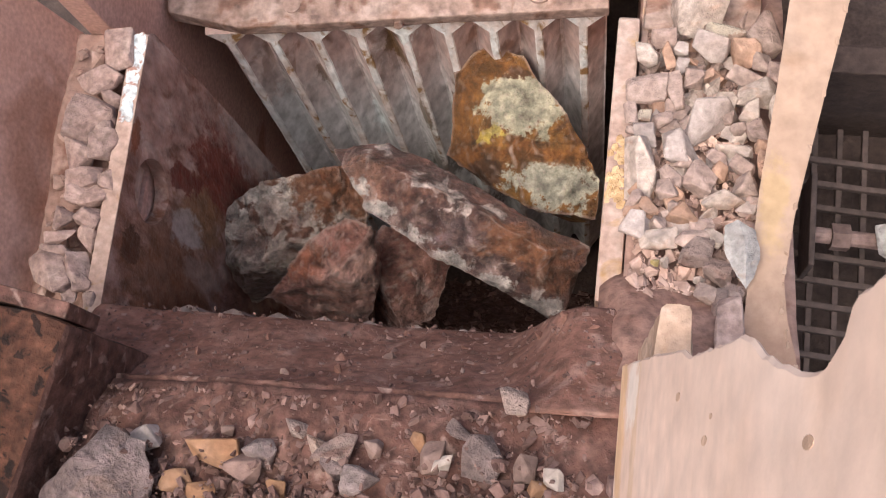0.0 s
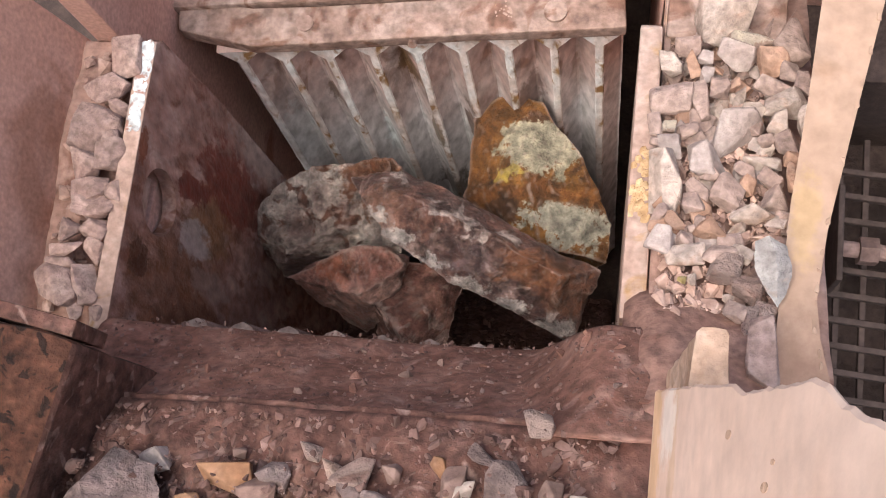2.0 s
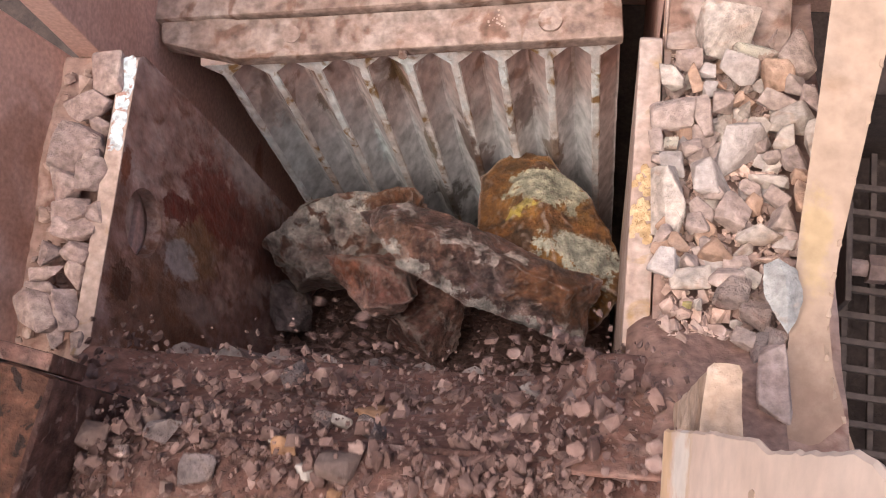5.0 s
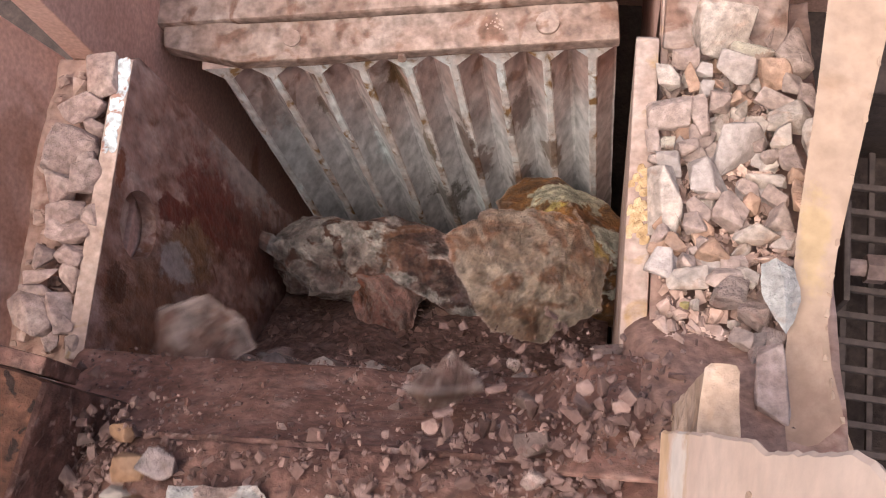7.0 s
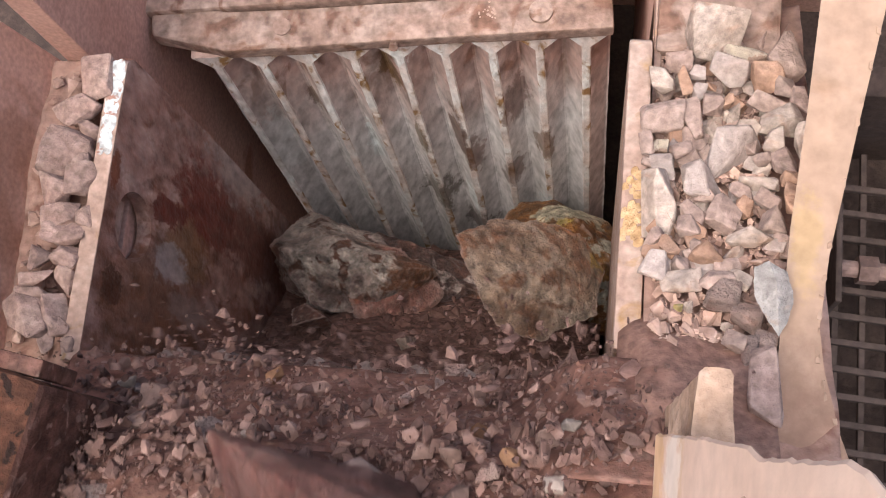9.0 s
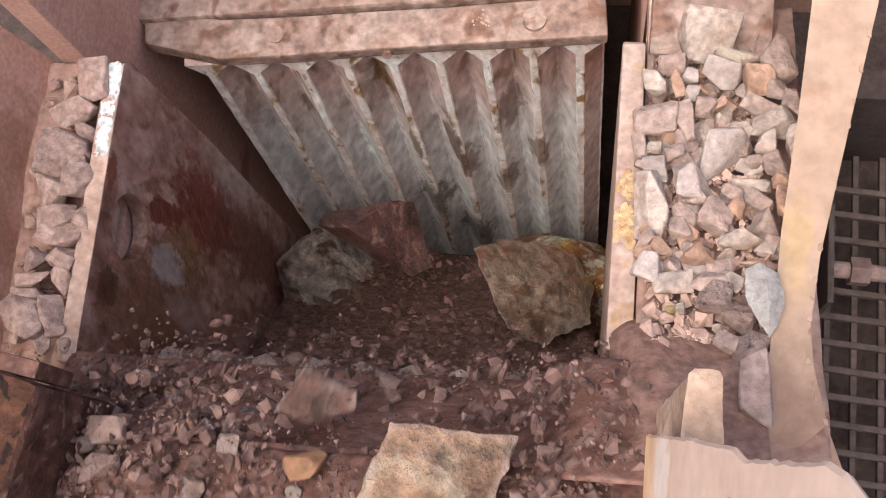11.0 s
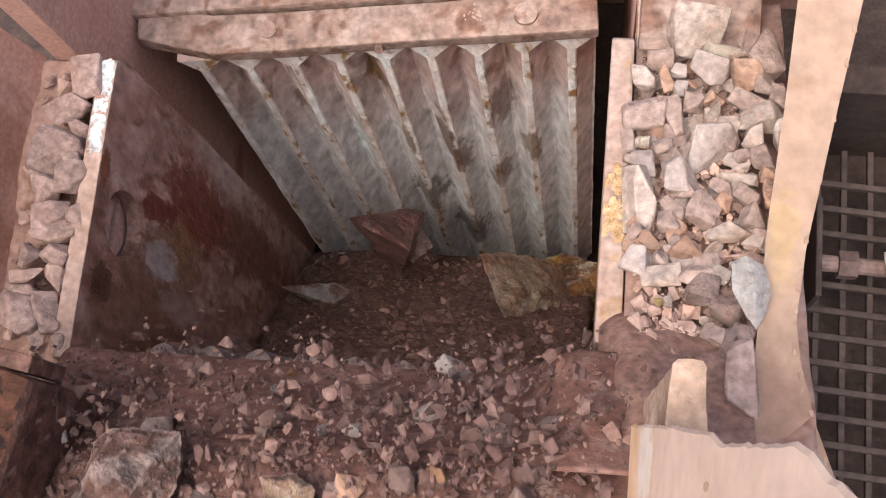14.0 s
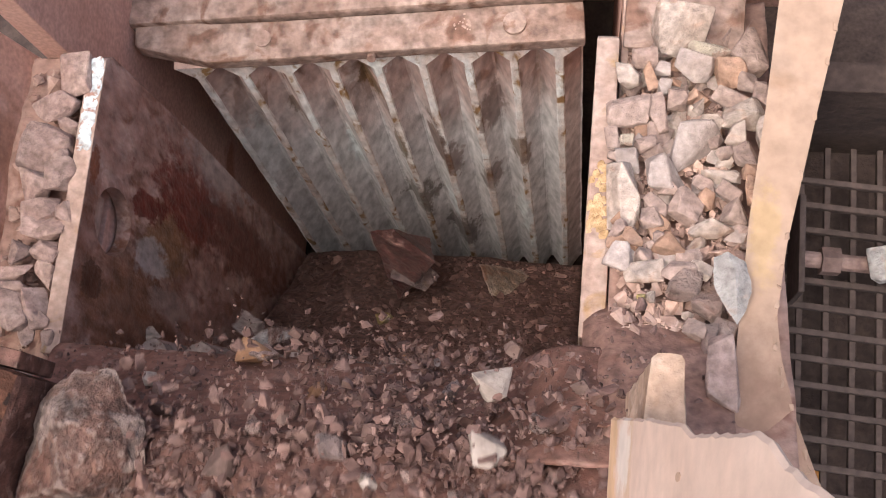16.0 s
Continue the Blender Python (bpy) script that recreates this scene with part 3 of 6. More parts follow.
# ---- cheek plates ----
def cheek_west():
    thing = empty("cheek_plate", pose(XL, 0, 0))
    tagged(thing, "worn red-brown steel cheek plate with a lifting slot, beside the jaw", "cheek plate", "cheek plates")
    outline = [(0.255, 0.15), (0.255, ZL), (0.895, ZL), (0.912, ZL - 0.03), (0.925, 1.85), (0.93, 0.15)]
    bm = prism(outline, "x", -0.034, 0.0, 0.004)
    body = part("plate", bm, M["cheek"], thing)
    # slot
    cutter = link("slot_cutter", tube((-0.1, 0, 0), (0.1, 0, 0), 0.060, 24), M["cheek"])
    cutter.matrix_basis = pose(0, 0.578, 2.205) @ Matrix.Diagonal((1, 1.25, 1.7, 1))
    md = body.modifiers.new("slot", "BOOLEAN")
    md.object, md.operation, md.solver = cutter, "DIFFERENCE", "EXACT"
    cutter.parent = thing
    bpy.context.view_layer.update()
    dg = bpy.context.evaluated_depsgraph_get()
    body.data = bpy.data.meshes.new_from_object(body.evaluated_get(dg))
    body.modifiers.clear()
    bpy.data.objects.remove(cutter)
    rng = random.Random(4)
    part("worn_edge", box(-0.036, 0.002, 0.258, 0.89, ZL + 0.001, ZL + 0.007, 0.002, 3, 0.001), M["strip"], thing, "dust-covered top edge")
    bm = bmesh.new()
    for k in range(70):
        y = rng.uniform(0.70, 0.885)
        s = rng.uniform(0.004, 0.012)
        g = bmesh.ops.create_icosphere(bm, subdivisions=1, radius=s)
        bmesh.ops.transform(bm, matrix=Matrix.Translation((rng.uniform(-0.026, -0.006), y, ZL + 0.007)) @ Matrix.Diagonal((1, 1.8, 0.35, 1)), verts=g["verts"])
    part("scraped_paint", bm, M["paintscrape"], thing, "flaking pale blue paint")["kind"] = "stuff"
    part("lug", box(-0.032, -0.018, 0.53, 0.625, 2.225, 2.29, 0.008), M["strip"], thing)
    return thing


def cheek_east():
    thing = empty("cheek_plate", pose(XR, 0, 0))
    tagged(thing, "dusty steel cheek plate edge with ochre stains, beside a stone-filled ledge", "cheek plate", "cheek plates")
    outline = [(0.30, 0.15), (0.30, z_cheek(0.30)), (0.90, z_cheek(0.90)), (0.925, z_cheek(0.9) - 0.05), (0.86, 0.15)]
    part("plate", prism(outline, "x", 0.0, 0.042, 0.006), M["strip"], thing)
    part("backing_plate", prism([(0.78, 2.0), (0.78, 2.55), (1.25, 2.42), (1.25, 2.0)], "x", 0.046, 0.060, 0.003), M["strip"], thing)
    for k, (y, s) in enumerate(((0.60, 0.03), (0.535, 0.022), (0.50, 0.018))):
        bm = bmesh.new()
        rng = random.Random(k)
        for _ in range(16):
            g = bmesh.ops.create_icosphere(bm, subdivisions=1, radius=rng.uniform(0.004, 0.009))
            yy = y + rng.gauss(0, s * 0.6)
            bmesh.ops.transform(bm, matrix=Matrix.Translation((rng.uniform(0.006, 0.036), yy, z_cheek(yy))) @ Matrix.Diagonal((1, 1.6, 0.3, 1)), verts=g["verts"])
        part("ochre_crust", bm, M["crust"], thing, "ochre mineral crust")["kind"] = "stuff"
    return thing


cheek_west()
cheek_east()


# ---- moving jaw ----
JAW_AT = pose(-0.532, 1.165, 1.983, 0, 0, 6.2)


def moving_jaw():
    thing = empty("moving_jaw", JAW_AT)
    tagged(thing, "dusty ribbed steel jaw plate worn bright below, under a clamp bar", "jaw")
    lean = 0.075
    half, n = 0.510, 9
    pitch = 2 * half / n
    length = 1.85

    def ridge(x0):
        """One rib: a narrow worn crest between sloping flanks that run out into a flat band at the top."""
        bm = bmesh.new()
        full = ((0.0, 0.0), (0.04, 0.001), (0.36, 0.058), (0.39, 0.062), (0.53, 0.062), (0.56, 0.058), (0.95, 0.001), (1.0, 0.0))
        tip = ((0.0, 0.060), (0.01, 0.061), (0.02, 0.062), (0.03, 0.062), (0.97, 0.062), (0.98, 0.062), (0.99, 0.061), (1.0, 0.060))
        levels = [(0.0, tip), (-0.062, full)] + [(-0.062 - (length - 0.062) * k / 40, full) for k in range(1, 41)]
        rings = [[bm.verts.new((x0 + pitch * u, lean * z - d, z)) for u, d in prof] for z, prof in levels]
        for a, b in zip(rings, rings[1:]):
            for i in range(7):
                f = bm.faces.new((a[i], a[i + 1], b[i + 1], b[i]))
                f.material_index = 1 if i in (2, 3, 4) else 0
        for v in bm.verts:
            v.co.y += 0.004 * noise.noise(v.co * 14) + 0.003 * noise.noise(v.co * 40)
            v.co.x += 0.0025 * noise.noise(v.co * 11 + Vector((5, 5, 5)))
        back = [[bm.verts.new((x, 0.03 + lean * z, z)) for x in (x0, x0 + pitch)] for z, _ in levels]
        for a, b, ra, rb in zip(back, back[1:], rings, rings[1:]):
            bm.faces.new((a[0], a[1], b[1], b[0]))
            bm.faces.new((ra[0], rb[0], b[0], a[0]))
            bm.faces.new((ra[-1], a[1], b[1], rb[-1]))
        bm.faces.new(rings[0] + [back[0][1], back[0][0]])
        bm.faces.new(rings[-1] + [back[-1][1], back[-1][0]])
        return bm

    for k in range(n):
        rib = part("rib", ridge(-half + k * pitch), M["jaw"], thing)
        rib.data.materials.append(M["bright_steel"])
    part("backing_plate", prism([(0.034, 0.0), (0.034 - lean * length, -length), (0.14 - lean * length, -length), (0.14, 0.0)], "x", -half, half), M["jaw_dust"], thing)
    bar = box(-0.595, 0.512, -0.070, 0.028, 0.004, 0.055, 0.008, 5)
    for v in bar.verts:
        v.co.z += 0.010 * noise.noise(v.co * 5)
        v.co.y += 0.006 * noise.noise(v.co * 7 + Vector((3, 0, 0)))
        if v.co.x < -0.525:
            v.co.y += (-0.525 - v.co.x) * 0.75
    part("clamp_bar", bar, M["jaw_dust"], thing, "dust-covered clamp bar", True)
    part("cap_plate", box(-0.64, 0.512, 0.033, 0.95, 0.012, 0.075, 0.01, 4, 0.004), M["jaw_dust"], thing, "dust-covered top of the pitman")
    part("pitman", box(-0.50, 0.50, 0.145, 0.75, -1.7, 0.018, 0.01), M["wall_dust"], thing)
    part("bolt_head", tube((0.345, -0.022, 0.050), (0.345, -0.022, 0.062), 0.028, 18), M["jaw_dust"], thing)
    part("bolt_head", tube((-0.27, -0.02, 0.048), (-0.27, -0.02, 0.060), 0.022, 14), M["jaw_dust"], thing)
    part("pin", tube((-0.005, -0.070, 0.03), (-0.005, -0.082, 0.035), 0.011, 10), M["jaw_dust"], thing)
    rng = random.Random(9)
    bm = bmesh.new()
    for k in range(26):
        g = bmesh.ops.create_icosphere(bm, subdivisions=1, radius=rng.uniform(0.0015, 0.004))
        bmesh.ops.transform(bm, matrix=Matrix.Translation((0.21 + rng.gauss(0, 0.024), -0.02 + rng.gauss(0, 0.016), 0.055)) @ Matrix.Diagonal((1, 1, 0.15, 1)), verts=g["verts"])
    part("scraped_paint", bm, M["strip"], thing, "scraped pale patch")["kind"] = "stuff"
    return thing


jaw = moving_jaw()


# ---- fixed jaw under the feeder lip ----
def fixed_jaw():
    thing = empty("fixed_jaw", pose(-0.50, 0.290, 2.080))
    tagged(thing, "dark ribbed steel fixed jaw plate under the feed chute", "jaw")
    n, half, length = 9, 0.49, 2.0
    pitch = 2 * half / n
    for k in range(n):
        x0 = -half + k * pitch
        prof = [(x0 + 0.0005, 0.0), (x0 + pitch * 0.3, 0.045), (x0 + pitch * 0.5, 0.055), (x0 + pitch * 0.7, 0.045), (x0 + pitch - 0.0005, 0.0)]
        bm = bmesh.new()
        a = [bm.verts.new((x, d, 0.0)) for x, d in prof] + [bm.verts.new((prof[-1][0], -0.06, 0)), bm.verts.new((prof[0][0], -0.06, 0))]
        b = [bm.verts.new((v.co.x, v.co.y + 0.16, -length)) for v in a]
        bm.faces.new(a)
        bm.faces.new(b[::-1])
        for i in range(len(a)):
            bm.faces.new((a[i], b[i], b[(i + 1) % len(a)], a[(i + 1) % len(a)]))
        part("rib", bm, M["dark_steel"], thing)
    return thing


fixed_jaw()


# ---- feed chute, feeder pan and gravel bed ----
def lumpy(x, y, k=1.0):
    p = Vector((x * 5, y * 5, 0.3))
    return k * (0.018 * noise.noise(p) + 0.010 * noise.noise(p * 3) + 0.005 * noise.noise(p * 8))


def z_chute(x, y):
    top = z_feed(x, 0.11) - 0.05
    low = 2.36 + 0.10 * (x + 1.0) * 0.5
    k = min(1, max(0, (0.31 - y) / 0.21))
    return low + (top - low) * k


def ramp_z(x, y):
    return z_ledge(y) + 0.012 + (0.34 - y) * 0.45


def chute_z(x, y):
    """The dirt on the chute; it climbs into the ramp at its east end."""
    k = min(1, max(0, (x + 0.15) / 0.16))
    k = k * k * (3 - 2 * k)
    low = z_chute(x, y) + lumpy(x, y, 1.7) - 0.02 * max(0, noise.noise(Vector((x * 14, 1.5, 0)))) * (1 if y > 0.25 else 0)
    return low * (1 - k) + (ramp_z(x, y) - max(0, y - 0.27) * 1.0 + lumpy(x, y, 0.7)) * k


chute = tagged(empty("feed_chute"), "steep feed chute and ramp caked with red-brown dirt", "chute")
part("dirt_layer", sheet(-1.00, 0.235, 0.085, 0.276, 0.0075, chute_z, 0.10), M["dirt"], chute, "", True)
part("chute_plate", box(-1.0, 0.05, 0.08, 0.10, 2.2, 2.52, 0.004), M["cheek"], chute)
part("ramp_dirt", sheet(0.022, 0.24, 0.10, 0.375, 0.008, lambda x, y: ramp_z(x, y) + 0.012 + lumpy(x, y, 1.0) + 0.5 * lumpy(x * 3, y * 3, 0.5) - 0.05 * max(0.0, (0.085 + 0.03 * noise.noise(Vector((y * 14, 0, 7))) - x) / 0.06) ** 2 - 0.04 * max(0.0, (y - 0.31 - 0.03 * noise.noise(Vector((x * 16, 3, 0)))) / 0.06) ** 2 - 0.04 * max(0.0, (0.15 - y) / 0.05) ** 2, 0.25), M["ramp_dirt"], chute, "smooth dusty dirt ramp", True)
rng = random.Random(15)
for k in range(26):
    x, y, s = rng.uniform(-0.95, 0.12), rng.uniform(0.12, 0.265), rng.uniform(0.004, 0.010)
    lump = part("embedded_stone", hull_bm(random.Random(k + 60), s * 1.4, s, s * 0.6), M["dirt"] if k % 3 else M["r_shade_pink"], chute)
    lump.location = (x, y, chute_z(x, y))
    lump.rotation_euler = (-0.8, 0.2, rng.uniform(0, 6))
pan = tagged(empty("feeder_pan"), "dirt-covered steel feeder pan leading to the crusher mouth", "feeder")


def z_pan(x, y):
    return z_feed(x, max(y, -1.0)) + (0.0 if y > -1 else (-1 - y) * 0.12)


part("pan_floor", sheet(-0.90, 0.085, -4.6, -0.5, 0.05, lambda x, y: z_pan(x, y) + lumpy(x, y, 1.0), 0.06), M["pan_dirt"], pan)
part("pan_mouth", sheet(-0.90, 0.085, -0.5, 0.098, 0.009, lambda x, y: z_pan(x, y) + lumpy(x, y, 1.5) - 0.012 * max(0.0, y - 0.06) / 0.038, 0.06), M["pan_dirt"], pan, "dirt-caked mouth of the pan", True)
part("side_strip", prism([(-0.905, 2.45), (-0.93, 2.45), (-0.93, 2.78), (-0.905, 2.78)], "y", -0.6, 0.085, 0.003), M["dark_steel"], pan)
tagged(link("feeder_lip", sheet(-0.93, 0.08, 0.080, 0.108, 0.006, lambda x, y: z_feed(x, 0.095) - 0.022 + lumpy(x, y, 1.6) - 0.012 * max(0.0, noise.noise(Vector((x * 9, 4.0, 0)))), 0.03), M["pan_dirt"], smooth=True), "dirt-covered worn steel lip of the feeder pan", "lip")


# ---- hopper sides ----
def west_hopper():
    tagged(link("wall_hopper_west", prism([(-1.20, 2.18), (-1.24, 2.18), (-1.52, 3.5), (-1.47, 3.5)], "y", 0.20, 0.93, 0.004), M["wall_dust"]), "tall dusty brown steel hopper wall beside a narrow stone-filled gap", "wall", kind="structure")
    tagged(link("gap_bed", sheet(-1.24, -1.060, 0.24, 0.92, 0.02, lambda x, y: 2.30 + lumpy(x, y), 0.1), M["ledge_dirt"]), "dirt bed in the gap between cheek plate and hopper wall", "dirt")


west_hopper()
# added wall, out of view: it only shapes the light on feeder and chamber
tagged(link("wall_feeder_west", prism([(-1.06, 2.4), (-1.10, 2.4), (-1.22, 3.75), (-1.18, 3.75)], "y", -4.6, 0.0, 0.004), M["wall_dust"]), "unseen wall added to shade the feeder and liner block", "wall", kind="structure")


def rust_block():
    thing = empty("liner_block", pose(-0.808, 0.160, 2.95, 0, 0, -9))
    tagged(thing, "thick rusted steel liner block with dark flaked patches", "liner")
    bm = box(-0.36, 0.0, -1.5, 0.0, -0.55, 0.0, 0.016, 14)
    for v in bm.verts:
        v.co += noise.noise_vector(v.co * 14) * 0.005
    bm.normal_update()
    for f in bm.faces:
        f.material_index = 1 if f.normal.x > 0.6 else 0
    part("block", bm, M["rust"], thing).data.materials.append(M["pan_dirt"])
    part("edge_bar", box(-0.40, -0.012, 0.003, 0.030, -0.14, -0.012, 0.004, 2, 0.002), M["pan_dirt"], thing)
    return thing


rust_block()


def east_plate():
    """The near hopper side: a steep plate with a burnt notch in its end."""
    thing = empty("hopper_side_plate", pose(0.0595, 0, 3.2))
    tagged(thing, "pale dust-coated steel hopper side plate with a torch-cut notch", "plate")
    curve = [(-2.2, 0.0), (0.131, 0.0), (0.105, 0.27), (0.084, 0.45), (0.078, 0.47), (0.073, 0.49), (0.070, 0.53), (0.059, 0.69), (0.052, 0.72), (0.036, 0.757), (0.017, 0.825), (0.011, 0.865), (0.012, 0.895), (0.024, 0.925), (0.036, 0.935), (0.041, 0.945), (0.040, 1.0), (0.03, 1.25), (-2.2, 1.35)]
    pts = []
    for (y0, z0), (y1, z1) in zip(curve, curve[1:] + curve[:1]):
        steps = max(1, min(40, int(math.hypot(y1 - y0, z1 - z0) / 0.012)))
        pts += [(y0 + (y1 - y0) * q / steps, z0 + (z1 - z0) * q / steps) for q in range(steps)]
    pts = [(y + 0.0020 * noise.noise(Vector((y * 40, z * 40, 2.0))) + 0.002 * noise.noise(Vector((y * 110, z * 110, 5.0))), z + 0.002 * noise.noise(Vector((y * 45, z * 45, 9.0)))) for y, z in pts]
    bm = bmesh.new()
    inner = [bm.verts.new((0.1 * z + 0.004, y, z)) for y, z in pts]
    front = [bm.verts.new((0.1 * z + 0.007, y + 0.003 * (1 if y > -0.5 else 0), z)) for y, z in pts]
    outer = [bm.verts.new((0.1 * z + 0.010, y + 0.001, z)) for y, z in pts]
    bm.faces.new(inner)
    bm.faces.new(outer[::-1])
    for i in range(len(pts)):
        j = (i + 1) % len(pts)
        bm.faces.new((inner[i], front[i], front[j], inner[j]))
        bm.faces.new((front[i], outer[i], outer[j], front[j]))
    part("plate", bm, M["pale"], thing)
    for y, z, r in ((0.045, 0.445, 0.0055), (-0.003, 0.579, 0.0055), (-0.024, 0.868, 0.0055), (0.014, 0.60, 0.003), (-0.06, 0.62, 0.005)):
        bm = tube((0.0036, 0, 0), (0.006, 0, 0), r * 0.75, 14)
        bmesh.ops.transform(bm, matrix=Matrix.Translation((0.1 * z, y, z)) @ Matrix.Diagonal((1, 1, 2.6, 1)), verts=bm.verts)
        for v in bm.verts:
            v.co.x += 0.1 * (v.co.z - z)
        part("rust_smudge", bm, M["pale_smudge"], thing)
    return thing


east_plate()


def upright_stone():
    corners = [(0.106, 0.198, 3.25), (0.112, 0.204, 3.25), (0.139, 0.203, 3.25), (0.143, 0.196, 3.25), (0.150, 0.100, 3.25), (0.100, 0.095, 3.24), (0.085, 0.19, 2.84), (0.150, 0.205, 2.84), (0.152, 0.09, 2.84), (0.080, 0.09, 2.84)]
    return tagged(link("upright_stone", broken(corners, 73, 0.010, 0.04), M["upright"]), "pale dusty upright stone wedged behind the hopper plate", "stone")


upright_stone()


# ---- stone-filled ledge, beam and grating ----
tagged(link("ledge_bed", sheet(0.060, 0.34, 0.06, 1.06, 0.012, lambda x, y: z_ledge(y) + lumpy(x, y, 1.2), 0.35), M["ledge_dirt"], smooth=True), "red-brown dirt bed of the ledge beside the cheek plate", "dirt")
tagged(link("ledge_plate", box(0.065, 0.29, 0.90, 1.30, 2.40, 2.52, 0.008, 4, 0.004), M["jaw_dust"]), "dusty steel plate at the end of the ledge", "plate")


def side_beam():
    thing = empty("frame_rib")
    tagged(thing, "tan dust-coated curved steel frame rib beside the stone ledge", "beam")
    lo = [(0.305, 1.30), (0.302, 0.86), (0.285, 0.67), (0.265, 0.49), (0.252, 0.29), (0.238, 0.16), (0.225, 0.0)]
    hi = [(0.42, 0.02), (0.365, 0.11), (0.340, 0.19), (0.312, 0.28), (0.310, 0.34), (0.322, 0.45), (0.362, 0.66), (0.402, 0.86), (0.47, 1.30)]
    bm = prism(lo + hi, "z", 2.50, 2.84)
    for v in bm.verts:
        if v.co.z < 2.6 and any(abs(v.co.x - q[0]) < 1e-4 and abs(v.co.y - q[1]) < 1e-4 for q in lo):
            v.co.x += 0.065
    bmesh.ops.bevel(bm, geom=bm.edges[:], offset=0.005, segments=2, affect="EDGES")
    part("rib_plate", bm, M["beam"], thing)
    rng = random.Random(3)
    for a, b in zip(hi, hi[1:]):
        for k in range(3):
            u = (k + rng.random()) / 3
            x, y = a[0] + (b[0] - a[0]) * u, a[1] + (b[1] - a[1]) * u
            part("burr", hull_bm(rng, 0.004, 0.009, 0.004), M["beam"], thing).location = (x - 0.003, y, 2.838)
    return thing


side_beam()


def grating():
    thing = empty("walkway_grating", pose(0.0, 0.0, 2.30))
    tagged(thing, "dusty steel grating with square openings over a dark pit", "grating")
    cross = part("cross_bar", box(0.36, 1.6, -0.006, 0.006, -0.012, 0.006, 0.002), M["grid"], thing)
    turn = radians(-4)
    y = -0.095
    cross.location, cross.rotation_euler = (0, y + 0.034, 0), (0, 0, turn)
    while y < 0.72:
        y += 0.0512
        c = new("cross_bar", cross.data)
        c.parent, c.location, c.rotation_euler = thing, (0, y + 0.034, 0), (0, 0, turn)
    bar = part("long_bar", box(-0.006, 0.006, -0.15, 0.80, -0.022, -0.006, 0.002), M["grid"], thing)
    bar.location = (0.388, 0, 0)
    x = 0.388 + 0.0505
    while x < 1.6:
        c = new("long_bar", bar.data)
        c.parent, c.location = thing, (x, 0, 0)
        x += 0.0505
    return thing


grating()
# near-black floor close under the bars paints the shade seen through them
tagged(link("pit_floor", sheet(0.36, 3.0, -1.2, 0.84, 0.06, lambda x, y: 2.16 + 2.0 * lumpy(x, y), 0.2), M["pit"]), "rubble under the grating, coloured near black for the shade there", "dirt")
tagged(link("tie_rod", tube((0.426, 0.548, 2.37), (0.62, 0.545, 2.35), 0.016, 14), M["r_shade_pink"]), "dusty brown tie rod lying over the grating", "rod")
tagged(link("tie_rod_nut", tube((0.462, 0.547, 2.366), (0.498, 0.547, 2.364), 0.028, 6), M["r_shade_pink"]), "dusty hexagonal nut on the tie rod", "nut")
tagged(link("rod_bracket", box(0.412, 0.424, 0.47, 0.66, 2.30, 2.43, 0.004), M["grid"]), "upright dusty steel bracket at the grating", "bracket")
stone("stone", 411, pose(0.585, 0.548, 2.385, 0, 0, 20), (0.045, 0.038, 0.02), "r_slate", "grey stone lying on the tie rod", "stone")
tagged(link("orange_scrap", box(0.470, 0.500, 0.135, 0.165, 2.185, 2.194, 0.002, 2, 0.002), M["orange_paint"]), "small orange painted scrap lying under the grating", "scrap")
tagged(link("pit_wall", box(0.42, 3.0, 0.84, 0.90, 0.0, 2.5, 0.006), M["pit"]), "steel beam closing off the grating, in the shade-dark pit colour", "wall")


def ledge_stone(seed, x, y, z, sx, sy, sz, turn, material):
    word = {"r_pink": "pinkish", "r_white": "pale", "r_grey": "grey", "r_orange": "orange-brown", "r_ochre": "ochre", "r_red": "red-brown", "r_yellow": "yellow", "r_gap": "brownish pink", "r_slate": "pale slate"}[material]
    shape = "slab" if max(sx, sy) > 1.8 * min(sx, sy) else "block"
    west = x < -0.5
    return stone("stone", seed, pose(x, y, z, (seed * 37 % 17) - 8, (seed * 53 % 17) - 8, turn), (sx, sy, sz), material,
                 "%s dusty stone %s %s" % (word, shape, "in the gap beside the wall" if west else "on the dirt ledge"), "stone", "stones in the gap" if west else "stones on the ledge")


ledge_stone(11, 0.166, 0.914, 2.572, 0.058, 0.053, 0.041, -10, "r_white")
ledge_stone(12, 0.219, 0.871, 2.589, 0.037, 0.025, 0.019, 20, "r_ochre")
ledge_stone(13, 0.193, 0.832, 2.604, 0.038, 0.026, 0.020, -15, "r_grey")
ledge_stone(14, 0.300, 0.873, 2.588, 0.037, 0.046, 0.029, -30, "r_pink")
ledge_stone(15, 0.256, 0.825, 2.607, 0.028, 0.033, 0.022, 25, "r_orange")
ledge_stone(16, 0.288, 0.802, 2.616, 0.024, 0.019, 0.014, -10, "r_pink")
ledge_stone(17, 0.073, 0.807, 2.614, 0.028, 0.023, 0.018, -15, "r_white")
ledge_stone(18, 0.115, 0.808, 2.613, 0.012, 0.030, 0.012, 15, "r_orange")
ledge_stone(19, 0.104, 0.847, 2.598, 0.025, 0.022, 0.017, 0, "r_pink")
ledge_stone(20, 0.075, 0.727, 2.646, 0.040, 0.038, 0.030, -4, "r_pink")
ledge_stone(21, 0.131, 0.725, 2.647, 0.019, 0.041, 0.015, 25, "r_pink")
ledge_stone(22, 0.161, 0.755, 2.635, 0.020, 0.021, 0.016, -10, "r_pink")
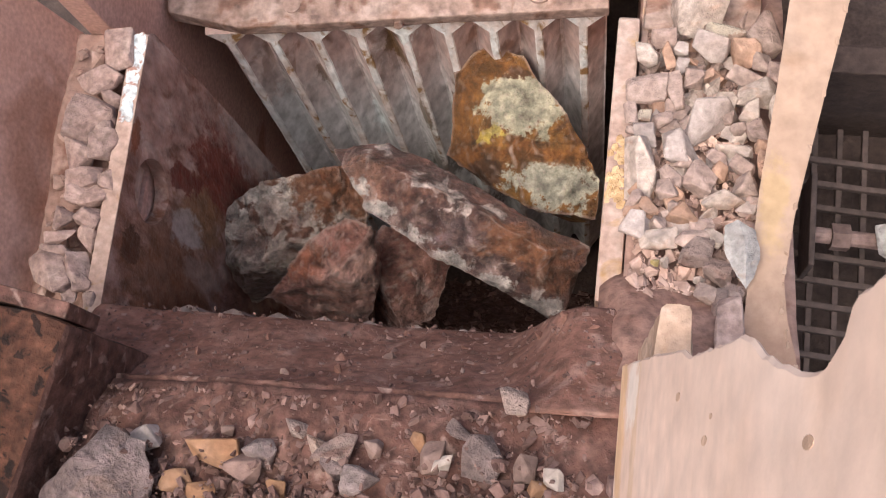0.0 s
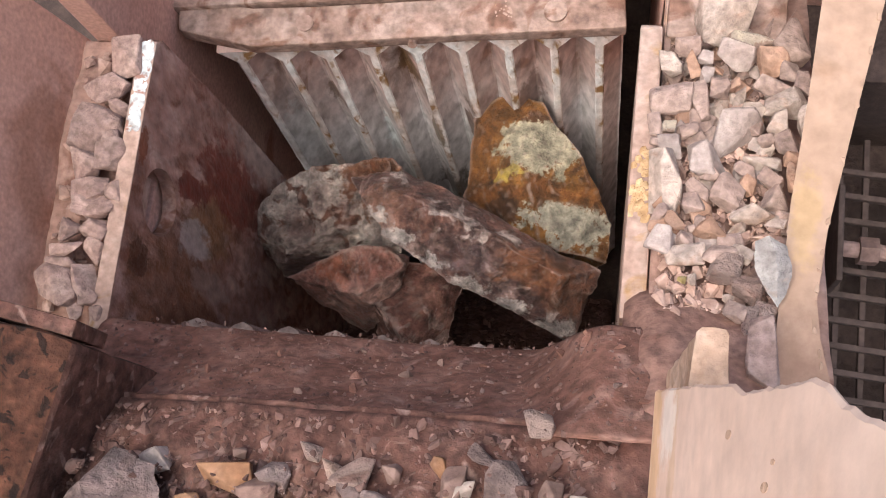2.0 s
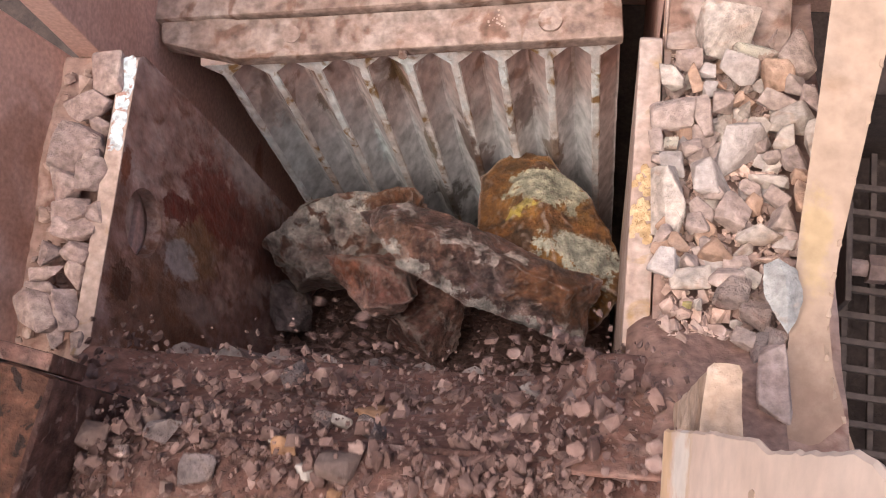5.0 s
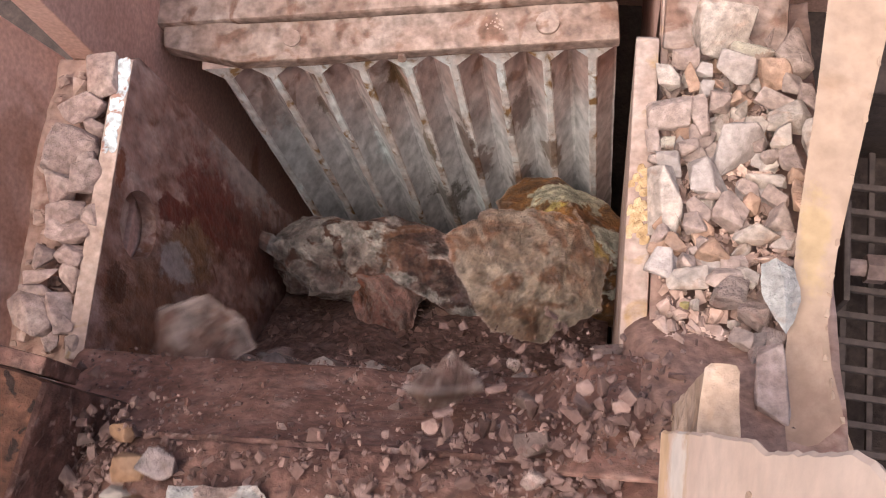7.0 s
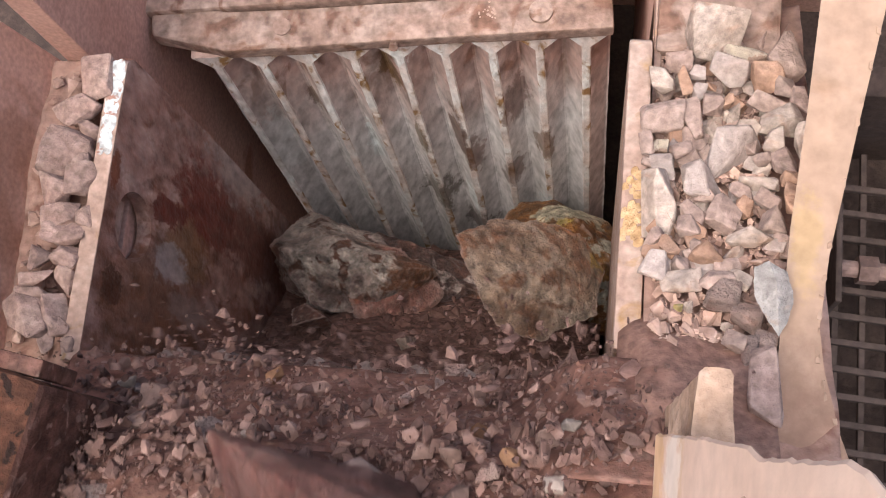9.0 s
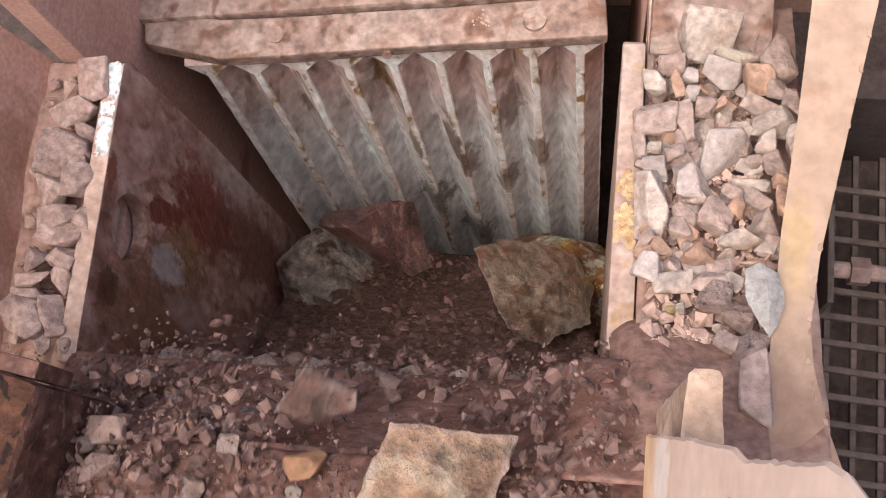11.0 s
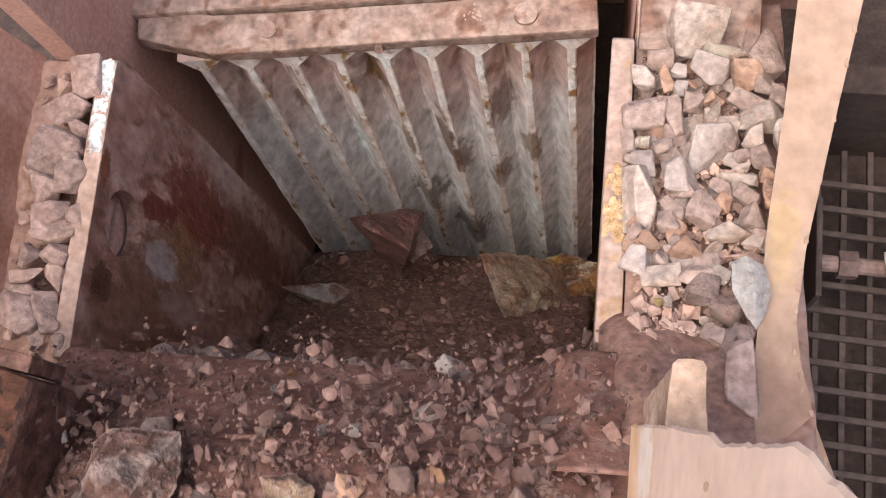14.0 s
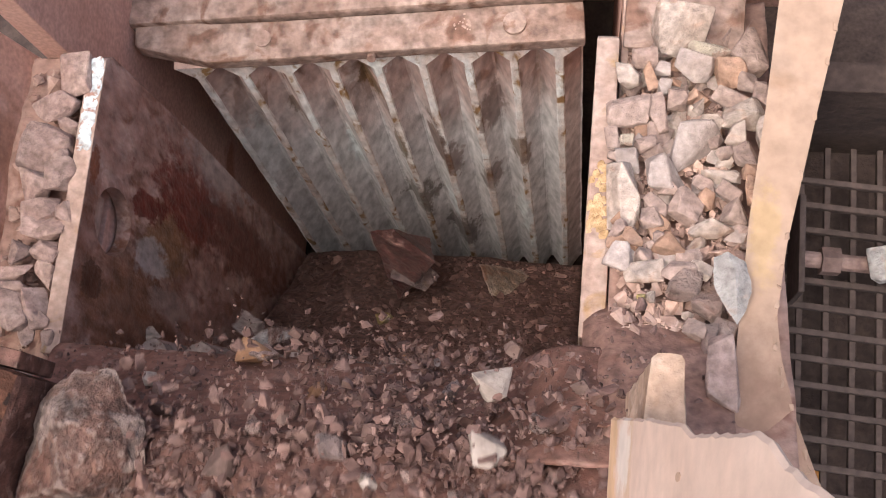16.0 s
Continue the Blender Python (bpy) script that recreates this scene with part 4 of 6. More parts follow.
ledge_stone(23, 0.186, 0.765, 2.631, 0.012, 0.013, 0.012, 0, "r_orange")
ledge_stone(24, 0.181, 0.665, 2.672, 0.037, 0.062, 0.029, -55, "r_grey")
ledge_stone(25, 0.147, 0.597, 2.701, 0.038, 0.035, 0.027, 4, "r_grey")
ledge_stone(26, 0.075, 0.547, 2.723, 0.030, 0.065, 0.023, 3, "r_white")
ledge_stone(27, 0.080, 0.621, 2.691, 0.023, 0.025, 0.018, 0, "r_grey")
ledge_stone(28, 0.180, 0.535, 2.728, 0.031, 0.029, 0.022, -35, "r_pink")
ledge_stone(29, 0.154, 0.465, 2.760, 0.032, 0.030, 0.023, -5, "r_orange")
ledge_stone(30, 0.219, 0.493, 2.747, 0.038, 0.018, 0.014, -8, "r_white")
ledge_stone(31, 0.254, 0.530, 2.731, 0.025, 0.024, 0.019, 0, "r_pink")
ledge_stone(32, 0.221, 0.712, 2.653, 0.021, 0.016, 0.012, -30, "r_white")
ledge_stone(33, 0.255, 0.763, 2.632, 0.037, 0.017, 0.013, -15, "r_pink")
ledge_stone(34, 0.273, 0.727, 2.646, 0.042, 0.029, 0.022, 20, "r_white")
ledge_stone(35, 0.267, 0.685, 2.664, 0.021, 0.031, 0.016, -20, "r_white")
ledge_stone(36, 0.308, 0.772, 2.628, 0.016, 0.032, 0.012, 15, "r_pink")
ledge_stone(37, 0.309, 0.688, 2.663, 0.017, 0.034, 0.014, -10, "r_white")
ledge_stone(38, 0.276, 0.645, 2.681, 0.025, 0.026, 0.020, -5, "r_pink")
ledge_stone(39, 0.287, 0.610, 2.696, 0.017, 0.014, 0.012, 0, "r_orange")
ledge_stone(40, 0.288, 0.573, 2.712, 0.015, 0.031, 0.012, 5, "r_orange")
ledge_stone(41, 0.235, 0.597, 2.701, 0.033, 0.015, 0.012, 10, "r_white")
ledge_stone(42, 0.249, 0.567, 2.714, 0.024, 0.017, 0.013, -20, "r_pink")
ledge_stone(43, 0.209, 0.579, 2.709, 0.025, 0.013, 0.012, -30, "r_pink")
ledge_stone(44, 0.213, 0.552, 2.721, 0.015, 0.020, 0.012, 20, "r_orange")
ledge_stone(45, 0.129, 0.530, 2.731, 0.026, 0.017, 0.013, -40, "r_pink")
ledge_stone(46, 0.123, 0.508, 2.741, 0.020, 0.018, 0.014, 0, "r_pink")
ledge_stone(47, 0.072, 0.432, 2.775, 0.025, 0.025, 0.019, -10, "r_grey")
ledge_stone(48, 0.111, 0.439, 2.772, 0.016, 0.017, 0.013, 0, "r_pink")
ledge_stone(49, 0.113, 0.409, 2.786, 0.033, 0.020, 0.015, 8, "r_white")
ledge_stone(50, 0.167, 0.413, 2.784, 0.028, 0.022, 0.017, -15, "r_pink")
ledge_stone(51, 0.197, 0.417, 2.782, 0.024, 0.015, 0.012, -20, "r_white")
ledge_stone(52, 0.175, 0.389, 2.795, 0.028, 0.026, 0.020, -10, "r_red")
ledge_stone(53, 0.214, 0.358, 2.810, 0.029, 0.023, 0.018, -30, "r_red")
slate = block("stone", 54, [(-0.030, 0.045, 0.0), (-0.010, 0.055, 0.005), (0.018, 0.040, 0.0), (0.028, 0.0, 0.004), (0.022, -0.030, 0.0), (0.008, -0.056, 0.0), (-0.012, -0.030, 0.004), (-0.028, 0.0, 0.0), (0.0, 0.02, 0.014), (0.004, -0.01, 0.014), (0.0, 0.02, -0.02), (0.0, -0.02, -0.02)], "r_slate", "pale slate slab leaning on the frame rib", "stones on the ledge", 0.05, 0.006)
slate.matrix_basis = pose(0.242, 0.376, 2.856)
slate["category"] = "stone"
ledge_stone(55, 0.195, 0.311, 2.833, 0.024, 0.017, 0.013, -15, "r_pink")
ledge_stone(56, 0.180, 0.334, 2.821, 0.011, 0.008, 0.012, 0, "r_white")
ledge_stone(57, 0.108, 0.363, 2.808, 0.007, 0.007, 0.012, 0, "r_yellow")
ledge_stone(58, 0.123, 0.364, 2.807, 0.008, 0.009, 0.012, 0, "r_white")
ledge_stone(59, 0.051, 0.666, 2.672, 0.016, 0.023, 0.012, 0, "r_pink")
ledge_stone(60, 0.074, 0.665, 2.672, 0.016, 0.013, 0.012, 0, "r_ochre")
ledge_stone(61, 0.108, 0.660, 2.674, 0.021, 0.019, 0.014, 0, "r_pink")
ledge_stone(62, 0.059, 0.631, 2.687, 0.015, 0.012, 0.012, -30, "r_pink")
ledge_stone(63, 0.141, 0.783, 2.624, 0.014, 0.018, 0.012, 0, "r_grey")
ledge_stone(64, 0.136, 0.825, 2.607, 0.016, 0.014, 0.012, -10, "r_grey")
ledge_stone(65, 0.159, 0.794, 2.619, 0.012, 0.011, 0.012, 0, "r_orange")
ledge_stone(66, 0.242, 0.649, 2.679, 0.015, 0.013, 0.012, 0, "r_pink")
ledge_stone(67, 0.227, 0.671, 2.670, 0.017, 0.014, 0.012, 20, "r_pink")
ledge_stone(68, 0.145, 0.569, 2.714, 0.020, 0.012, 0.012, 0, "r_pink")
ledge_stone(69, 0.066, 0.482, 2.752, 0.019, 0.022, 0.015, 0, "r_pink")
ledge_stone(70, 0.223, 0.234, 2.920, 0.025, 0.059, 0.020, 4, "r_gap")
ledge_stone(71, 0.212, 0.297, 2.840, 0.013, 0.027, 0.012, 0, "r_red")
ledge_stone(72, 0.236, 0.317, 2.830, 0.024, 0.017, 0.013, 0, "r_red")
ledge_stone(73, 0.208, 0.192, 2.893, 0.020, 0.026, 0.015, 0, "r_red")
ledge_stone(74, 0.093, 0.468, 2.758, 0.019, 0.015, 0.012, -20, "r_orange")
ledge_stone(75, 0.139, 0.472, 2.757, 0.014, 0.017, 0.012, 0, "r_pink")
ledge_stone(111, -1.078, 0.851, 2.370, 0.040, 0.050, 0.030, 15, "r_gap")
ledge_stone(112, -1.116, 0.780, 2.370, 0.050, 0.040, 0.030, -25, "r_gap")
ledge_stone(113, -1.080, 0.732, 2.370, 0.029, 0.025, 0.019, -15, "r_gap")
ledge_stone(114, -1.120, 0.686, 2.370, 0.053, 0.063, 0.039, -20, "r_gap")
ledge_stone(115, -1.075, 0.631, 2.370, 0.035, 0.039, 0.026, 0, "r_gap")
ledge_stone(116, -1.138, 0.599, 2.370, 0.039, 0.043, 0.029, -15, "r_gap")
ledge_stone(117, -1.114, 0.554, 2.370, 0.044, 0.025, 0.019, 15, "r_gap")
ledge_stone(118, -1.117, 0.519, 2.370, 0.026, 0.027, 0.019, 0, "r_gap")
ledge_stone(119, -1.080, 0.518, 2.370, 0.034, 0.026, 0.019, 10, "r_gap")
ledge_stone(120, -1.140, 0.458, 2.370, 0.030, 0.031, 0.022, 0, "r_gap")
ledge_stone(121, -1.082, 0.470, 2.370, 0.032, 0.027, 0.020, -10, "r_gap")
ledge_stone(122, -1.077, 0.420, 2.370, 0.026, 0.033, 0.019, 10, "r_gap")
ledge_stone(123, -1.137, 0.417, 2.370, 0.039, 0.017, 0.015, 8, "r_gap")
ledge_stone(124, -1.143, 0.392, 2.370, 0.035, 0.014, 0.015, -10, "r_gap")
ledge_stone(125, -1.145, 0.341, 2.370, 0.043, 0.061, 0.033, 25, "r_gap")
ledge_stone(126, -1.081, 0.353, 2.370, 0.036, 0.046, 0.027, 5, "r_gap")
ledge_stone(127, -1.070, 0.325, 2.370, 0.023, 0.024, 0.017, 0, "r_gap")
ledge_stone(128, -1.095, 0.295, 2.370, 0.019, 0.028, 0.015, 0, "r_gap")
ledge_stone(129, -1.046, 0.287, 2.370, 0.018, 0.023, 0.015, 0, "r_gap")
ledge_stone(130, -1.056, 0.556, 2.370, 0.022, 0.026, 0.017, 0, "r_gap")
ledge_stone(131, -1.126, 0.368, 2.370, 0.026, 0.019, 0.015, 0, "r_gap")
ledge_stone(132, -1.088, 0.669, 2.370, 0.026, 0.026, 0.020, 0, "r_gap")

more = random.Random(12)
for k in range(75):
    x, y, s = more.uniform(0.075, 0.27), more.uniform(0.42, 0.98), more.uniform(0.011, 0.024)
    ledge_stone(700 + k, x, y, z_ledge(y) + 0.045 + s * 0.2, s * more.uniform(1, 1.5), s, s * 0.6, more.uniform(0, 180), more.choice(("r_pink", "r_pink", "r_white", "r_orange", "r_grey")))

pebble_object("ledge_grit", 1800, 5, lambda r: Vector(((x := r.uniform(0.07, 0.27)), (y := 1.0 - 0.70 * r.random() ** 1.3), z_ledge(y) + 0.03 + lumpy(x, y, 1.2))), 0.004, 0.017, M["gravel_pale"], "pale stone chips filling gaps on the ledge")
pebble_object("gap_grit", 160, 6, lambda r: Vector((r.uniform(-1.2, -1.06), r.uniform(0.26, 0.89), 2.315)), 0.008, 0.022, M["gravel_pale"], "small pinkish chips in the gap by the wall")
pebble_object("feeder_grit", 2600, 17, lambda r: Vector(((x := r.uniform(-0.84, 0.03)), (y := r.uniform(-0.32, 0.085)), z_feed(x, y) + lumpy(x, y, 1.0))), 0.003, 0.014, M["gravel"], "compacted gravel lying on the feeder pan")
pebble_object("chute_grit", 1500, 7, lambda r: Vector(((x := r.uniform(-0.98, 0.15)), (y := r.uniform(0.10, 0.29)), chute_z(x, y) + 0.001)), 0.0012, 0.007, M["gravel"], "small stones stuck in the chute dirt")


# ---- large boulders in the chamber ----
JAMMED = "boulders in the jaws"
boulders = {
    "mottled_boulder": block("boulder", 21, [(-0.081, 0.084, 0.100), (0.057, 0.117, 0.130), (0.177, 0.166, 0.100), (0.241, 0.129, 0.040), (-0.234, -0.074, -0.040), (-0.158, -0.006, 0.040), (0.070, -0.049, 0.120), (-0.075, -0.140, 0.060), (-0.104, -0.175, -0.170), (0.232, -0.081, -0.020), (0.15, 0.10, -0.22), (-0.15, 0.05, -0.2)], "r_mottle", "large brown boulder mottled with white, jammed between the jaws", JAMMED, 0.085),
    "red_boulder": block("boulder", 34, [(0.065, 0.122, 0.100), (0.135, 0.103, 0.100), (-0.001, 0.088, 0.060), (0.056, -0.028, 0.080), (-0.167, -0.070, -0.080), (-0.112, -0.019, -0.020), (0.142, -0.039, -0.040), (0.087, -0.121, -0.160), (-0.040, -0.112, -0.160), (0.1, 0.11, -0.2), (-0.08, 0.05, -0.2)], "r_brick", "angular dark red boulder leaning in the crusher mouth", JAMMED, 0.085),
    "long_slab": block("boulder", 47, [(-0.341, 0.185, 0.040), (-0.208, 0.210, 0.020), (-0.038, 0.132, 0.050), (0.292, -0.012, 0.020), (0.239, -0.183, -0.030), (0.178, -0.147, 0.040), (0.034, -0.109, 0.055), (-0.247, 0.034, 0.070), (-0.299, 0.109, 0.070), (-0.19, 0.125, 0.105), (0.03, 0.035, 0.115), (0.20, -0.045, 0.095), (-0.27, 0.16, -0.08), (-0.20, 0.06, -0.08), (0.05, -0.06, -0.11), (0.24, -0.15, -0.12), (0.28, -0.03, -0.13)], "r_layer", "long layered rust and grey stone slab lying across the jaws", JAMMED, 0.065),
    "ochre_boulder": block("boulder", 52, [(-0.093, 0.194, 0.140), (-0.005, 0.135, 0.150), (0.122, 0.004, 0.110), (0.140, -0.051, 0.090), (0.218, -0.138, 0.000), (0.218, -0.237, -0.040), (0.032, -0.234, 0.040), (-0.201, -0.095, 0.000), (-0.191, 0.113, 0.080), (-0.022, -0.075, 0.140), (-0.12, 0.10, -0.2), (0.1, -0.05, -0.22), (0.15, -0.2, -0.2), (-0.12, -0.1, -0.2)], "r_ochre", "ochre boulder with large white patches against the ribbed jaw", JAMMED, 0.05),
    "dark_boulder": block("boulder", 63, corner_cloud(63, (0.13, 0.14, 0.15), 12), "r_red", "dark red stone low between the jaws", JAMMED, 0.07),
    "wine_red_boulder": block("boulder", 76, corner_cloud(77, (0.15, 0.115, 0.12), 10), "r_wine", "wine-red angular boulder settling into the jaws", JAMMED, 0.05),
}


# ---- crushed stone filling the chamber ----
def fill_z(x, y):
    return 1.45 * (0.95 - y) - 0.35 * max(0.0, -0.72 - x) + lumpy(x, y, 2.5)


fill = tagged(empty("crushed_stone_fill"), "dark crushed stone and fines filling the crushing chamber", "gravel")
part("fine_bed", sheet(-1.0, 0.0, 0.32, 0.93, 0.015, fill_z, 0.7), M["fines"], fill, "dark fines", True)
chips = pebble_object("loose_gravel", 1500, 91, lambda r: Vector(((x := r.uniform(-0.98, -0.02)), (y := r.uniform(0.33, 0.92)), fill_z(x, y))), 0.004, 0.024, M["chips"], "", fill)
chips["kind"] = "stuff"
BOULDER_ROWS = {
    "mottled_boulder": [
        (0.00, -0.874, 0.655, 1.620, 0, 0, 0),
        (0.70, -0.870, 0.700, 1.570, 1, 3, -2),
        (1.50, -0.850, 0.760, 1.500, 2, 6, -3),
        (3.00, -0.800, 0.790, 1.400, 4, 10, -4),
        (4.20, -0.785, 0.800, 1.350, 6, 12, -5),
        (6.30, -0.770, 0.795, 1.290, 10, 18, -8),
        (7.00, -0.762, 0.762, 1.260, 12, 26, -14),
        (8.50, -0.752, 0.745, 1.200, 18, 34, -20),
        (10.80, -0.833, 0.700, 0.900, 40, 60, -30),
        (13.00, -0.880, 0.696, 0.600, 60, 70, -30),
        (16.00, -0.897, 0.686, 0.300, 60, 70, -30),
    ],
    "red_boulder": [
        (0.00, -0.702, 0.512, 1.780, 0, 0, 0),
        (0.70, -0.712, 0.545, 1.710, 2, 4, -6),
        (1.50, -0.714, 0.549, 1.620, 6, 8, -14),
        (2.20, -0.712, 0.575, 1.570, 10, 9, -20),
        (3.00, -0.712, 0.600, 1.520, 14, 10, -28),
        (4.20, -0.695, 0.635, 1.460, 18, 14, -34),
        (6.30, -0.700, 0.660, 1.320, 34, 24, -44),
        (7.00, -0.695, 0.650, 1.280, 40, 28, -48),
        (8.50, -0.707, 0.633, 1.200, 60, 40, -50),
        (10.80, -0.811, 0.665, 0.800, 100, 60, -60),
        (13.00, -0.928, 0.676, 0.350, 120, 70, -60),
        (16.00, -0.959, 0.711, 0.000, 120, 70, -60),
    ],
    "long_slab": [
        (0.00, -0.321, 0.597, 1.950, 0, 0, 0),
        (0.70, -0.332, 0.615, 1.900, 0, 1, 1),
        (1.50, -0.340, 0.612, 1.820, 1, 2, 1),
        (3.00, -0.328, 0.596, 1.700, 2, 3, 3),
        (4.20, -0.318, 0.635, 1.600, 3, 5, 6),
        (5.20, -0.335, 0.670, 1.480, 6, 6, 7),
        (6.30, -0.360, 0.705, 1.360, 10, 8, 10),
        (7.00, -0.410, 0.710, 1.200, 14, 10, 8),
        (8.50, -0.471, 0.720, 1.040, 18, 14, 10),
        (11.00, -0.534, 0.723, 0.600, 24, 20, 20),
        (13.00, -0.579, 0.732, 0.300, 24, 20, 30),
        (16.00, -0.593, 0.737, 0.000, 24, 20, 30),
    ],
    "ochre_boulder": [
        (0.00, -0.232, 0.983, 1.660, 0, 0, 0),
        (0.70, -0.236, 0.985, 1.590, -3, 1, -1),
        (1.50, -0.238, 0.960, 1.500, -8, 2, -1),
        (3.00, -0.232, 0.905, 1.400, -18, 4, 0),
        (4.20, -0.218, 0.885, 1.330, -30, 6, 1),
        (6.30, -0.172, 0.850, 1.230, -52, 12, 4),
        (7.00, -0.142, 0.877, 1.160, -56, 18, 8),
        (8.50, -0.115, 0.855, 1.100, -60, 24, 10),
        (11.00, -0.095, 0.803, 0.920, -70, 30, 16),
        (13.00, -0.094, 0.799, 0.750, -80, 34, 20),
        (16.00, -0.083, 0.787, 0.400, -96, 40, 24),
    ],
    "dark_boulder": [
        (0.00, -0.500, 0.547, 1.520, 0, 0, 0),
        (1.50, -0.521, 0.504, 1.460, 6, 4, 4),
        (3.50, -0.518, 0.553, 1.360, 10, 8, 8),
        (6.30, -0.550, 0.637, 1.020, 20, 16, 16),
        (8.50, -0.668, 0.668, 0.780, 36, 24, 20),
        (10.80, -0.741, 0.722, 0.300, 50, 40, 30),
        (13.00, -0.791, 0.741, -0.100, 60, 50, 40),
        (16.00, -0.743, 0.720, -0.100, 60, 50, 40),
    ],
    "wine_red_boulder": [
        (0.00, -0.307, -0.498, 3.150, 0, 0, 0),
        (8.20, -0.336, -0.359, 3.150, 0, 0, 0),
        (9.20, -0.390, 0.124, 2.950, 20, 0, 10),
        (9.80, -0.529, 0.404, 2.000, 70, 20, 20),
        (10.40, -0.587, 0.684, 1.590, 110, 30, 30),
        (11.00, -0.611, 0.766, 1.450, 118, 34, 34),
        (11.50, -0.613, 0.746, 1.390, 122, 38, 38),
        (12.00, -0.623, 0.737, 1.330, 128, 42, 44),
        (12.50, -0.609, 0.773, 1.290, 150, 44, 50),
        (13.50, -0.622, 0.789, 1.230, 160, 48, 55),
        (14.50, -0.557, 0.824, 1.150, 172, 60, 64),
        (15.20, -0.551, 0.785, 1.090, 178, 66, 70),
        (16.00, -0.555, 0.777, 1.030, 184, 70, 76),
    ],
}
SPECIALS = [
    ("grey_boulder", 101, (0.093, 0.108, 0.065), "r_plum", "large purplish grey boulder sliding off the feeder"),
    ("yellow_slab", 102, (0.087, 0.031, 0.023), "r_sulphur", "yellow ochre stone slab tumbling into the jaws"),
    ("tan_boulder", 103, (0.184, 0.123, 0.098), "r_slab", "huge tan boulder with an orange and yellow face from the feeder"),
    ("red_block", 104, (0.088, 0.092, 0.070), "r_redface", "angular red boulder sliding past the liner block"),
    ("pink_wedge", 105, (0.072, 0.032, 0.034), "r_rose", "pale pink wedge of stone thrown into the jaws"),
    ("red_pink_block", 106, (0.062, 0.058, 0.046), "r_redface", "red stone block with a pale face falling from the feeder"),
    ("white_slab", 107, (0.092, 0.034, 0.030), "r_rose", "pale white slab leaving the feeder lip"),
    ("plum_block", 108, (0.054, 0.056, 0.044), "r_redface", "plum red boulder with a pale face on the feeder"),
    ("pale_splinter", 109, (0.025, 0.044, 0.017), "r_white", "pale splinter of stone on the feeder"),
    ("brown_log", 110, (0.067, 0.038, 0.034), "r_redface", "reddish brown stone tumbling over the lip"),
    ("tan_block", 111, (0.107, 0.070, 0.050), "r_tan", "large tan boulder with yellow edges on the feeder"),
    ("white_boulder", 112, (0.063, 0.073, 0.046), "r_rose", "white and pinkish boulder leaving the feeder"),
    ("tan_slab", 113, (0.050, 0.072, 0.036), "r_tan", "tan slab streaked with white on the feeder"),
    ("white_wedge", 114, (0.106, 0.065, 0.048), "r_rose", "white wedge of stone jumping into the chamber"),
    ("pink_cube", 115, (0.085, 0.090, 0.070), "r_redface", "pinkish boulder with a rough pale face on the feeder"),
    ("banded_stone", 116, (0.041, 0.069, 0.032), "r_tan", "banded tan and white stone on the feeder"),
    ("orange_stone", 117, (0.024, 0.019, 0.014), "r_orange", "small orange stone on the feeder"),
    ("grey_wedge", 118, (0.045, 0.062, 0.033), "r_grey", "grey stone wedge near the lip"),
    ("yellow_chip_0", 130, (0.020, 0.013, 0.011), "r_yellow", "yellow broken stone spilling off the feeder"),
    ("yellow_chip_1", 131, (0.018, 0.013, 0.010), "r_yellow", "yellow broken stone spilling off the feeder"),
    ("yellow_chip_2", 132, (0.026, 0.017, 0.014), "r_yellow", "yellow broken stone spilling off the feeder"),
    ("yellow_chip_3", 133, (0.013, 0.020, 0.010), "r_yellow", "yellow broken stone spilling off the feeder"),
    ("yellow_chip_4", 134, (0.014, 0.012, 0.009), "r_yellow", "yellow broken stone spilling off the feeder"),
    ("yellow_chip_5", 135, (0.029, 0.016, 0.013), "r_yellow", "yellow broken stone spilling off the feeder"),
    ("yellow_chip_6", 136, (0.020, 0.023, 0.016), "r_yellow", "yellow broken stone spilling off the feeder"),
    ("tan_chip", 140, (0.024, 0.017, 0.014), "r_tan", "small tan stone leaving the feeder"),
    ("mint_chip", 141, (0.024, 0.020, 0.016), "r_white", "pale greenish stone chip on the feeder"),
    ("dusty_boulder", 155, (0.070, 0.055, 0.060), "r_plum", "dusty purplish boulder settling between the jaws"),
    ("pale_flake", 151, (0.060, 0.040, 0.024), "r_rose", "pale pinkish flake of stone leaving the feeder"),
    ("yellow_lump", 152, (0.026, 0.022, 0.016), "r_yellow", "small yellow stone on the feeder"),
    ("ochre_lump", 153, (0.026, 0.042, 0.020), "r_yellow", "yellow ochre stone tumbling over the lip"),
    ("grey_flake", 154, (0.046, 0.022, 0.018), "r_white", "pale flat stone sliding by the liner block"),
    ("rose_boulder", 119, (0.087, 0.107, 0.067), "r_redface", "rose and white boulder by the liner block"),
]
